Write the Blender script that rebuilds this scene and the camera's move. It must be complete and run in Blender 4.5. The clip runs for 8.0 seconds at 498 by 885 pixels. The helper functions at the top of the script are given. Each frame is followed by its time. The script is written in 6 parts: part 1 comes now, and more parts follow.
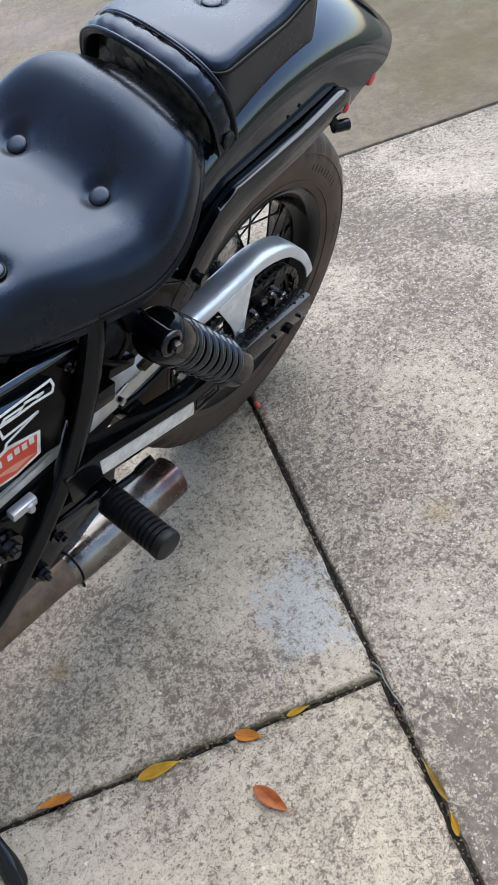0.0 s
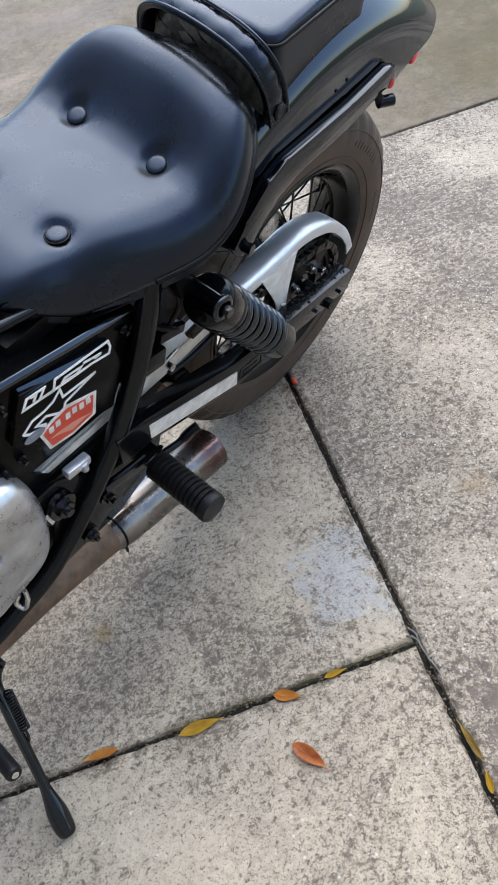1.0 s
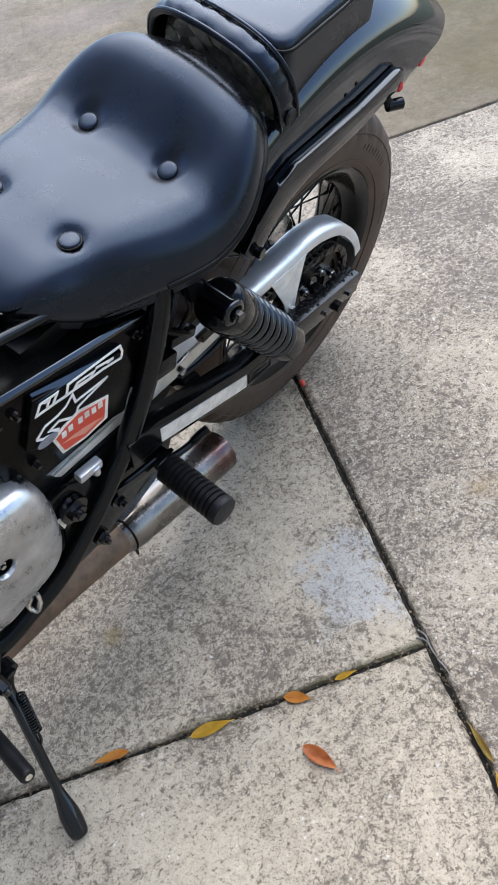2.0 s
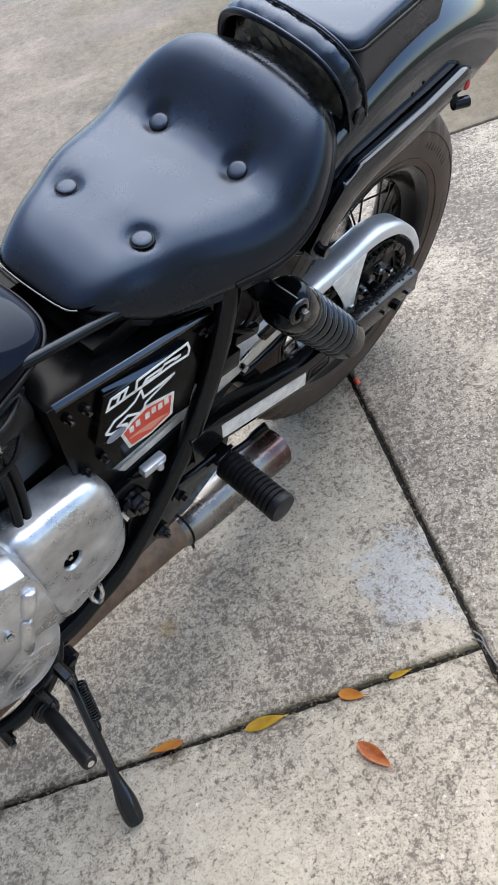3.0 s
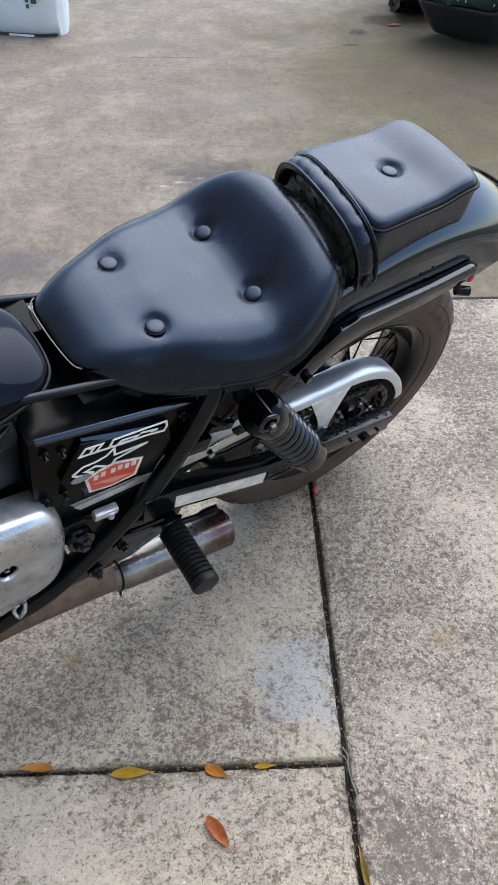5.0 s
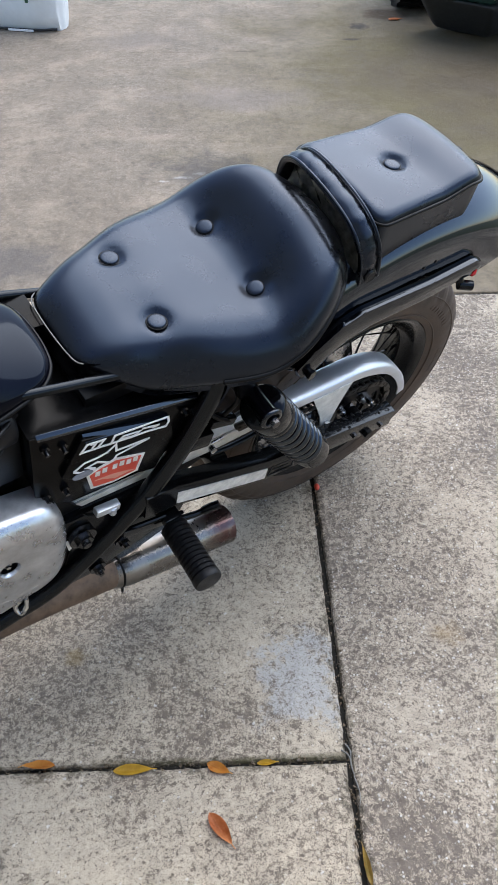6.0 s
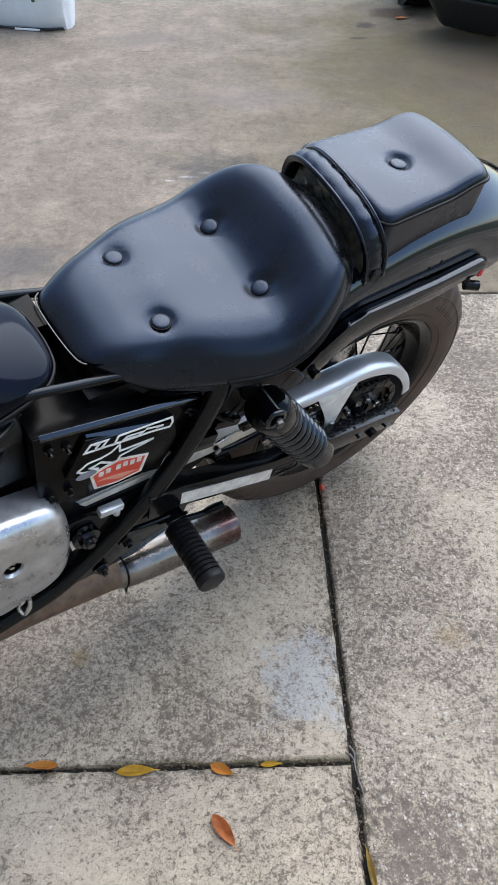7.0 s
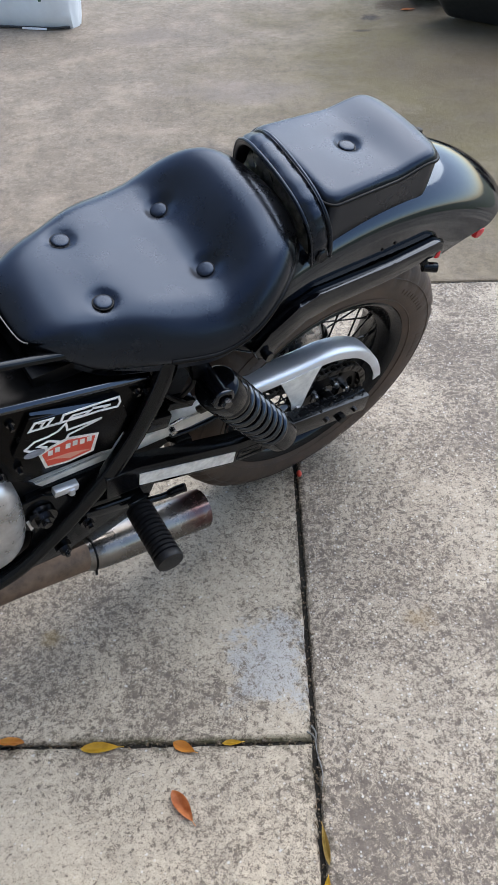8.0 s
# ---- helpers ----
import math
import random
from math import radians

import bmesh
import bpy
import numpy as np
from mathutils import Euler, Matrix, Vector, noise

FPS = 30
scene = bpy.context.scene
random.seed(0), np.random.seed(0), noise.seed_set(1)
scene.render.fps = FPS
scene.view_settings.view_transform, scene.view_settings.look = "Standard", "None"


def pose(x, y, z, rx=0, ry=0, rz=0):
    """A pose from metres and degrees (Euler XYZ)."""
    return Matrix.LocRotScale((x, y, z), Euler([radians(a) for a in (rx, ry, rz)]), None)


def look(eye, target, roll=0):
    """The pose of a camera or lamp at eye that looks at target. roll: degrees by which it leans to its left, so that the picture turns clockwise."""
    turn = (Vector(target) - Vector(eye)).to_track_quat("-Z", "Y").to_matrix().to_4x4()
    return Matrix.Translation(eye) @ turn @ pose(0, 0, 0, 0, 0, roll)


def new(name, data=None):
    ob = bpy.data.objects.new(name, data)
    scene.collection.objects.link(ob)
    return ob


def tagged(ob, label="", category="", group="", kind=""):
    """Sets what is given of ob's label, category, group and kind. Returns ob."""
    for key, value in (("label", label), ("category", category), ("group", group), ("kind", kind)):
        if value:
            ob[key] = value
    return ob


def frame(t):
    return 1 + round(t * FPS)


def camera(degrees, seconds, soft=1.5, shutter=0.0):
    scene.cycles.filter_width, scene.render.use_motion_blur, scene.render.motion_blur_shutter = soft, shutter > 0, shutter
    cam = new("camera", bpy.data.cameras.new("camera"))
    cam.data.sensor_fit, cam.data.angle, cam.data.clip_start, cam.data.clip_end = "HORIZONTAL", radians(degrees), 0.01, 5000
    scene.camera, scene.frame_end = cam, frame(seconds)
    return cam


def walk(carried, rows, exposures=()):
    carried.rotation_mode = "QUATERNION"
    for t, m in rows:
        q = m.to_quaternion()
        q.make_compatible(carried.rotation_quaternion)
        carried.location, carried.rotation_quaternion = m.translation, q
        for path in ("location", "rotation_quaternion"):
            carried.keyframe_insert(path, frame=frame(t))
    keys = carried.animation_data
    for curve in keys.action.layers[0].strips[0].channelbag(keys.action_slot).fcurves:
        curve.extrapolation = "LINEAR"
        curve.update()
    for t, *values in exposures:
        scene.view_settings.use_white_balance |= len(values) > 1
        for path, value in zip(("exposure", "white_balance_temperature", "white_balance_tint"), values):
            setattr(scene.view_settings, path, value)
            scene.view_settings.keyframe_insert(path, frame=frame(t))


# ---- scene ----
cam = camera(35.2, 8.0, soft=1.15)
PATH = [
    (0, (-0.156, -0.518, 1.176), (-0.011, 0.832, -0.292), -15.7),
    (0.5, (-0.19, -0.544, 1.188), (-0.088, 0.809, -0.281), -16.4),
    (1, (-0.2, -0.558, 1.182), (-0.115, 0.796, -0.287), -16.9),
    (2.5, (-0.218, -0.554, 1.196), (-0.168, 0.806, -0.269), -18.4),
    (3, (-0.234, -0.554, 1.204), (-0.259, 0.822, -0.247), -19.5),
    (3.5, (-0.219, -0.57, 1.248), (-0.256, 0.9, -0.108), -12.9),
    (4, (-0.181, -0.634, 1.326), (-0.14, 0.871, 0.009), -1.8),
    (5.5, (-0.196, -0.634, 1.308), (-0.144, 0.85, -0.032), 0.3),
    (6, (-0.195, -0.63, 1.308), (-0.144, 0.853, -0.032), 0.1),
    (6.5, (-0.198, -0.624, 1.308), (-0.155, 0.859, -0.033), -0.0),
    (7, (-0.193, -0.625, 1.306), (-0.156, 0.858, -0.036), -0.1),
    (7.5, (-0.175, -0.635, 1.305), (-0.149, 0.847, -0.038), -0.9),
    (8, (-0.083, -0.657, 1.295), (-0.11, 0.824, -0.049), -2.0),
]
walk(cam, [(t, look(eye, target, roll)) for t, eye, target, roll in PATH], [(0.0, 1.30), (1.5, 1.34), (3.1, 1.46), (3.6, 1.38), (4.3, 1.22), (6.5, 1.22), (8.0, 1.18)])
SKY, SUN = 0.15, 1.9

# ---- light ----
world = bpy.data.worlds.new("sky")
scene.world = world
world.use_nodes = True
wn = world.node_tree
sky = wn.nodes.new("ShaderNodeTexSky")
sky.sky_type = "NISHITA"
sky.sun_disc = False
sky.sun_elevation = radians(58)
sky.sun_rotation = radians(32)
sky.dust_density = 1.3
sky.air_density = 1.0
wn.nodes["Background"].inputs["Strength"].default_value = SKY
wn.links.new(sky.outputs["Color"], wn.nodes["Background"].inputs["Color"])
sun = new("sun", bpy.data.lights.new("sun", "SUN"))
sun.data.energy = SUN
sun.data.angle = radians(78)
sun.data.color = (0.95, 0.98, 1.0)
sun.matrix_world = look((1.15, 1.3, 2.85), (0, 0, 0))


# ---- materials ----
def graph(name):
    m = bpy.data.materials.new(name)
    m.use_nodes = True
    t = m.node_tree
    b = t.nodes["Principled BSDF"]

    def add(kind, **inputs):
        n = t.nodes.new("ShaderNode" + kind)
        for k, v in inputs.items():
            if k in n.inputs:
                n.inputs[k].default_value = v
        return n

    return m, t, b, add


def ramp(t, stops):
    n = t.nodes.new("ShaderNodeValToRGB")
    e = n.color_ramp.elements
    while len(e) < len(stops):
        e.new(0.5)
    for el, (p, c) in zip(e, stops):
        el.position = p
        el.color = (*c, 1) if len(c) == 3 else c
    return n


def plain(name, color, rough=0.5, metal=0.0, var=0.25, vscale=9.0, bump=0.15, bscale=300.0, coat=0.0, rvar=0.12, spec=0.5, stretch=(1, 1, 1), coat_rough=0.05, tint=(1, 1, 1)):
    """A surface with a broad and a fine variation of colour and gloss, and a fine relief."""
    m, t, b, add = graph(name)
    co = add("TexCoord")
    mp = add("Mapping", Scale=stretch)
    t.links.new(co.outputs["Object"], mp.inputs["Vector"])
    n1 = add("TexNoise", Scale=vscale, Detail=5.0, Roughness=0.65)
    n2 = add("TexNoise", Scale=bscale, Detail=3.0, Roughness=0.6)
    for n in (n1, n2):
        t.links.new(mp.outputs[0], n.inputs["Vector"])
    lo = tuple(max(0.0, c * (1 - var)) for c in color)
    hi = tuple(min(1.0, c * (1 + var)) for c in color)
    r = ramp(t, [(0.3, lo), (0.7, hi)])
    t.links.new(n1.outputs["Fac"], r.inputs["Fac"])
    t.links.new(r.outputs["Color"], b.inputs["Base Color"])
    rr = add("MapRange")
    rr.inputs["From Min"].default_value = 0.3
    rr.inputs["From Max"].default_value = 0.7
    rr.inputs["To Min"].default_value = max(0.02, rough - rvar)
    rr.inputs["To Max"].default_value = min(1.0, rough + rvar)
    t.links.new(n1.outputs["Fac"], rr.inputs["Value"])
    t.links.new(rr.outputs["Result"], b.inputs["Roughness"])
    b.inputs["Metallic"].default_value = metal
    b.inputs["Coat Weight"].default_value = coat
    b.inputs["Coat Roughness"].default_value = coat_rough
    b.inputs["Specular IOR Level"].default_value = spec
    b.inputs["Specular Tint"].default_value = (*tint, 1)
    if bump:
        bp = add("Bump", Strength=bump, Distance=0.001)
        t.links.new(n2.outputs["Fac"], bp.inputs["Height"])
        t.links.new(bp.outputs["Normal"], b.inputs["Normal"])
    return m


def concrete(name, base, speck, specks=1.0, chips=0.3, patch=False, stains=(), edge=0.0, streak=0.0, dens=0.0):
    """Weathered concrete: broad stains, dark lichen specks in drifts, pale stone chips, fine pits. stains: (x, y, half width, half depth, colour, weight, ragged edge)."""
    m, t, b, add = graph(name)
    geo = add("NewGeometry")
    pos = geo.outputs["Position"]

    def noise_of(scale, detail=4.0, rough=0.6, dist=0.0):
        n = add("TexNoise", Scale=scale, Detail=detail, Roughness=rough, Distortion=dist)
        t.links.new(pos, n.inputs["Vector"])
        return n.outputs["Fac"]

    def mapped(v, a0, a1, b0=0.0, b1=1.0):
        n = add("MapRange")
        for k, x in zip(("From Min", "From Max", "To Min", "To Max"), (a0, a1, b0, b1)):
            n.inputs[k].default_value = x
        t.links.new(v, n.inputs["Value"])
        return n.outputs["Result"]

    def calc(op, a, c=0.0):
        n = add("Math")
        n.operation = op
        for i, v in enumerate((a, c)):
            if isinstance(v, (int, float)):
                n.inputs[i].default_value = v
            else:
                t.links.new(v, n.inputs[i])
        return n.outputs[0]

    def mix(fac, a, c):
        n = add("Mix")
        n.data_type = "RGBA"
        for i, v in ((0, fac), (6, a), (7, c)):
            if isinstance(v, (int, float)):
                n.inputs[i].default_value = v
            elif isinstance(v, tuple):
                n.inputs[i].default_value = (*v, 1)
            else:
                t.links.new(v, n.inputs[i])
        return n.outputs[2]

    sep = add("SeparateXYZ")
    t.links.new(pos, sep.inputs[0])
    broad = noise_of(2.4, 5.0, 0.62)
    col = mix(mapped(broad, 0.3, 0.7), tuple(c * 0.86 for c in base), tuple(min(1, c * 1.12) for c in base))
    tone = noise_of(1.3, 2.0, 0.5)
    col = mix(mapped(tone, 0.4, 0.65, 0.0, 0.35), col, (base[0] * 1.02, base[1] * 0.93, base[2] * 0.86))
    mid = noise_of(17.0, 5.0, 0.7)
    col = mix(mapped(mid, 0.40, 0.68, 0.0, 0.35), col, tuple(c * 0.6 for c in base))
    # dark growth in drifts: a soft grey mottle, ragged blots and fine grit
    drift = mapped(noise_of(2.9, 6.0, 0.70, 0.5), 0.36, 0.64, -0.05, 0.045)
    mottle = mapped(calc("ADD", noise_of(70.0, 8.0, 0.82, 0.2), drift), 0.44 - dens, 0.60 - dens)
    col = mix(calc("MULTIPLY", mottle, 0.62 * specks), col, tuple(c * 0.40 for c in base))
    sand = noise_of(420.0, 2.0, 0.6)
    col = mix(mapped(sand, 0.36, 0.64, 0.0, 0.5), col, tuple(c * 0.6 for c in base))
    fine = mapped(calc("ADD", noise_of(260.0, 3.0, 0.7), drift), 0.545 - dens, 0.585 - dens)
    blot = mapped(calc("ADD", noise_of(105.0, 6.0, 0.78, 0.4), drift), 0.541 - dens, 0.572 - dens)
    big = mapped(calc("ADD", noise_of(50.0, 7.0, 0.85, 0.3), drift), 0.546 - dens, 0.580 - dens)
    dark = calc("MAXIMUM", calc("MULTIPLY", fine, 0.7), calc("MAXIMUM", blot, calc("MULTIPLY", big, 0.95)))
    tint = mix(mapped(noise_of(60.0, 3.0, 0.6), 0.35, 0.65), speck, tuple(c * 1.6 for c in speck))
    col = mix(calc("MULTIPLY", dark, specks), col, tint)
    if streak:
        # trowelled and worn blotches, drawn out along the slab
        sm = add("Mapping", Scale=(1.0, 0.8, 1.0))
        t.links.new(pos, sm.inputs["Vector"])
        for sc, lo, hi, wt, k in ((2.2, 0.48, 0.64, 0.50, 0.66), (7.0, 0.50, 0.60, 0.55, 0.60), (26.0, 0.50, 0.58, 0.7, 0.52), (110.0, 0.50, 0.57, 0.6, 0.55), (5.0, 0.50, 0.62, 0.4, 1.2), (60.0, 0.54, 0.62, 0.35, 1.35)):
            n = add("TexNoise", Scale=sc, Detail=7.0, Roughness=0.72)
            t.links.new(sm.outputs[0], n.inputs["Vector"])
            col = mix(mapped(n.outputs["Fac"], lo, hi, 0.0, wt * streak), col, (base[0] * k, base[1] * k * 0.97, base[2] * k * 0.93))
    if edge:
        # growth and damp dirt along the joints
        wob = mapped(noise_of(30.0, 6.0, 0.8), 0.3, 0.7, -0.045, 0.045)
        dj = calc("MINIMUM", calc("ABSOLUTE", sep.outputs["X"]), calc("ADD", calc("ABSOLUTE", sep.outputs["Y"]), calc("MULTIPLY", calc("GREATER_THAN", sep.outputs["X"], 0.0), 9.0)))
        near_j = mapped(calc("ADD", dj, wob), 0.016, -0.012)
        col = mix(calc("MULTIPLY", near_j, edge), col, (0.050, 0.042, 0.027))
    # pale stone chips, each its own size and tone
    vor = add("TexVoronoi", Scale=165.0)
    t.links.new(pos, vor.inputs["Vector"])
    pick = add("SeparateColor")
    t.links.new(vor.outputs["Color"], pick.inputs[0])
    chip = calc("MULTIPLY", mapped(vor.outputs["Distance"], 0.42, 0.24), mapped(pick.outputs[0], 1.0 - chips * 0.9, 1.0 - chips * 0.9 + 0.12))
    col = mix(calc("MULTIPLY", chip, calc("ADD", 0.10, calc("MULTIPLY", pick.outputs[1], 0.5))), col, (0.72, 0.70, 0.66))
    vor2 = add("TexVoronoi", Scale=62.0)
    t.links.new(pos, vor2.inputs["Vector"])
    pick2 = add("SeparateColor")
    t.links.new(vor2.outputs["Color"], pick2.inputs[0])
    chip2 = calc("MULTIPLY", mapped(calc("ADD", vor2.outputs["Distance"], mapped(noise_of(240.0, 2.0), 0.3, 0.7, -0.10, 0.10)), 0.20, 0.12), mapped(pick2.outputs[0], (0.96 if chips else 1.2) - chips * 0.12, (0.98 if chips else 1.3) - chips * 0.12))
    col = mix(calc("MULTIPLY", chip2, 0.45), col, (0.74, 0.73, 0.70))
    for sx, sy, hx, hy, sc, weight, rag in stains:
        wob = mapped(noise_of(1.1 / max(hx, 0.02), 5.0, 0.7, 0.3), 0.25, 0.75, -rag, rag)
        ex = calc("DIVIDE", calc("SUBTRACT", sep.outputs["X"], sx), hx)
        ey = calc("DIVIDE", calc("SUBTRACT", sep.outputs["Y"], sy), hy)
        d = calc("SQRT", calc("ADD", calc("MULTIPLY", ex, ex), calc("MULTIPLY", ey, ey)))
        inside = mapped(calc("ADD", d, wob), 1.0 + rag * 0.5, 0.9 - rag * 0.6)
        col = mix(calc("MULTIPLY", inside, weight), col, sc)
    if streak:
        # rubbed-in grime over old stains, cloudy and in small ragged clusters
        grime = calc("MULTIPLY", mapped(noise_of(3.2, 5.0, 0.7, 0.4), 0.42, 0.62), mapped(noise_of(30.0, 8.0, 0.8, 0.3), 0.45, 0.60, 0.15, 0.75))
        col = mix(calc("MULTIPLY", grime, 0.75 * streak), col, tuple(c * 0.33 for c in base))
    if patch:
        wob = mapped(noise_of(13.0, 6.0, 0.8), 0.25, 0.75, -0.09, 0.09)
        dx = calc("ABSOLUTE", calc("ADD", sep.outputs["X"], 0.078))
        dy = calc("ABSOLUTE", calc("SUBTRACT", sep.outputs["Y"], 0.165))
        d = calc("MAXIMUM", calc("SUBTRACT", dx, 0.055), calc("SUBTRACT", dy, 0.085))
        inside = mapped(calc("ADD", d, wob), 0.016, -0.016)
        col = mix(calc("MULTIPLY", inside, calc("SUBTRACT", 0.56, calc("MULTIPLY", dark, 0.46))), col, (0.36, 0.378, 0.395))
    t.links.new(col, b.inputs["Base Color"])
    b.inputs["Roughness"].default_value = 0.85
    b.inputs["Specular IOR Level"].default_value = 0.3
    h = calc("ADD", calc("MULTIPLY", sand, 0.35), calc("ADD", calc("MULTIPLY", mid, 0.9), calc("ADD", calc("MULTIPLY", dark, -0.35), calc("MULTIPLY", chip, 0.3))))
    bp = add("Bump", Strength=0.6, Distance=0.004)
    t.links.new(h, bp.inputs["Height"])
    t.links.new(bp.outputs["Normal"], b.inputs["Normal"])
    return m


# tint puts the blue of the reflected sky into the black materials
M_LEATHER = plain("black_leather", (0.003, 0.003, 0.0035), 0.29, var=0.3, vscale=14, bump=0.06, bscale=900, rvar=0.05, spec=0.5, tint=(0.54, 0.70, 1.0))
M_PIPING = plain("black_piping", (0.003, 0.003, 0.0035), 0.42, var=0.3, vscale=14, bump=0.05, bscale=900, spec=0.18)
# the film's pale base colour stands in for highlights on its crinkles
M_FILM = plain("crumpled_film_painted_glints", (0.13, 0.125, 0.105), 0.10, var=0.5, vscale=60, bump=0.6, bscale=120, spec=1.0, coat=0.8)
M_PANEL = plain("black_panel_paint", (0.002, 0.002, 0.0022), 0.22, var=0.4, vscale=20, bump=0.05, bscale=300, rvar=0.08, spec=0.08)
M_GLOSS = plain("gloss_black_paint", (0.002, 0.002, 0.003), 0.08, var=0.3, bump=0.03, bscale=60, rvar=0.05, spec=0.6, tint=(0.82, 0.9, 1.0))
M_LACQUER = plain("lacquered_black_paint", (0.002, 0.002, 0.003), 0.09, var=0.3, bump=0.02, bscale=50, rvar=0.03, spec=1.0, tint=(0.78, 0.88, 1.0))
# the gloss black once more, its reflections dimmed and tinted sky blue
M_TANK = plain("gloss_black_dimmed", (0.002, 0.002, 0.004), 0.07, var=0.3, bump=0.02, bscale=50, rvar=0.03, spec=0.13, tint=(0.6, 0.75, 1.0))
M_SATIN = plain("satin_black_metal", (0.004, 0.004, 0.0045), 0.15, var=0.4, vscale=20, bump=0.06, bscale=400, rvar=0.07, spec=0.26, tint=(0.8, 0.9, 1.0))
M_DULL = plain("dull_black_metal", (0.0035, 0.0035, 0.004), 0.34, var=0.5, vscale=25, bump=0.25, bscale=300, spec=0.13)
M_RUBBER = plain("black_rubber", (0.007, 0.007, 0.008), 0.40, var=0.3, vscale=30, bump=0.2, bscale=500, spec=0.22)
M_TYRE = plain("dusty_tyre_rubber", (0.072, 0.050, 0.037), 0.72, var=0.45, vscale=14, bump=0.5, bscale=260)
M_ALU = plain("brushed_aluminium", (0.64, 0.67, 0.72), 0.37, metal=0.78, var=0.12, vscale=30, bump=0.12, bscale=500, stretch=(0.25, 1, 1))
M_CAST = plain("stained_cast_aluminium", (0.56, 0.57, 0.59), 0.32, metal=0.85, var=0.34, vscale=19, bump=0.12, bscale=420, rvar=0.12)
M_PLATE = plain("scuffed_aluminium_strip", (0.76, 0.75, 0.72), 0.55, metal=0.15, var=0.2, vscale=40, bump=0.15, bscale=400)
M_CASE = plain("rough_cast_case", (0.16, 0.16, 0.175), 0.55, metal=0.5, var=0.35, vscale=25, bump=0.6, bscale=350)
M_STEEL = plain("bright_steel", (0.6, 0.6, 0.6), 0.25, metal=1.0, var=0.2, vscale=40, bump=0.1)
M_BOLT = plain("black_oxide_steel", (0.10, 0.10, 0.105), 0.20, metal=1.0, var=0.4, vscale=60, bump=0.1, rvar=0.08)


def heated_chrome():
    """Dull chrome, browned by heat over the upper side of the tip."""
    m = plain("heat_browned_chrome", (0.24, 0.22, 0.20), 0.28, metal=0.9, var=0.3, vscale=22, bump=0.1, bscale=150)
    t = m.node_tree
    b = t.nodes["Principled BSDF"]
    src = b.inputs["Base Color"].links[0].from_socket
    co = t.nodes.new("ShaderNodeTexCoord")
    ns = t.nodes.new("ShaderNodeTexNoise")
    ns.inputs["Scale"].default_value = 45.0
    t.links.new(co.outputs["Object"], ns.inputs["Vector"])
    fac = ns.outputs["Fac"]
    for axis, off, lo, hi in (((1.0, 0, -0.12), 0.0, -0.373, -0.333), ((0.1, 0.62, 0.77), 0.0, -0.030, 0.000)):
        d = t.nodes.new("ShaderNodeVectorMath")
        d.operation = "DOT_PRODUCT"
        d.inputs[1].default_value = axis
        t.links.new(co.outputs["Object"], d.inputs[0])
        r = t.nodes.new("ShaderNodeMapRange")
        for k, v in zip(("From Min", "From Max", "To Min", "To Max"), (lo, hi, 0.0, 1.0)):
            r.inputs[k].default_value = v
        t.links.new(d.outputs["Value"], r.inputs["Value"])
        mu = t.nodes.new("ShaderNodeMath")
        mu.operation = "MULTIPLY"
        t.links.new(r.outputs["Result"], mu.inputs[0])
        t.links.new(fac, mu.inputs[1])
        fac = mu.outputs[0]
    gain = t.nodes.new("ShaderNodeMath")
    gain.operation = "MULTIPLY"
    gain.use_clamp = True
    gain.inputs[1].default_value = 2.0
    t.links.new(fac, gain.inputs[0])
    mx = t.nodes.new("ShaderNodeMix")
    mx.data_type = "RGBA"
    t.links.new(gain.outputs[0], mx.inputs[0])
    t.links.new(src, mx.inputs[6])
    mx.inputs[7].default_value = (0.13, 0.075, 0.07, 1)
    t.links.new(mx.outputs[2], b.inputs["Base Color"])
    return m


M_HEAT = heated_chrome()
M_RUST = plain("rusty_pipe", (0.17, 0.115, 0.08), 0.6, metal=0.35, var=0.5, vscale=28, bump=0.3)
M_WHITE = plain("white_vinyl", (0.86, 0.86, 0.87), 0.4, var=0.04, bump=0.0)
M_DECAL = plain("worn_white_decal", (0.74, 0.73, 0.70), 0.5, var=0.25, vscale=60, bump=0.1)
M_RED = plain("red_vinyl", (0.62, 0.07, 0.04), 0.4, var=0.08, bump=0.0)
M_PINK = plain("pale_red_vinyl", (0.70, 0.30, 0.22), 0.4, var=0.08, bump=0.0)
M_LENS = plain("red_plastic_lens", (0.6, 0.02, 0.03), 0.15, var=0.1, bump=0.0, coat=0.5)
M_CHAIN = plain("oily_chain_steel", (0.05, 0.045, 0.04), 0.4, metal=0.7, var=0.4, vscale=80)
STAIN_A = (-0.495, 0.216, 0.020, 0.018, (0.20, 0.13, 0.03), 0.45, 0.8)
STAIN_B = (0.222, 0.248, 0.026, 0.022, (0.22, 0.14, 0.05), 0.4, 1.0)
M_SLAB = concrete("weathered_concrete", (0.525, 0.450, 0.348), (0.098, 0.078, 0.062), 0.92, 0.12, patch=True, edge=0.7, stains=(
    (-0.17, 0.004, 0.24, 0.007, (0.07, 0.065, 0.025), 0.7, 1.0), STAIN_A))
M_CHIPPY = concrete("exposed_stone_concrete", (0.508, 0.435, 0.342), (0.094, 0.076, 0.062), 0.95, 0.32, edge=0.7, dens=0.026, stains=(STAIN_B,))
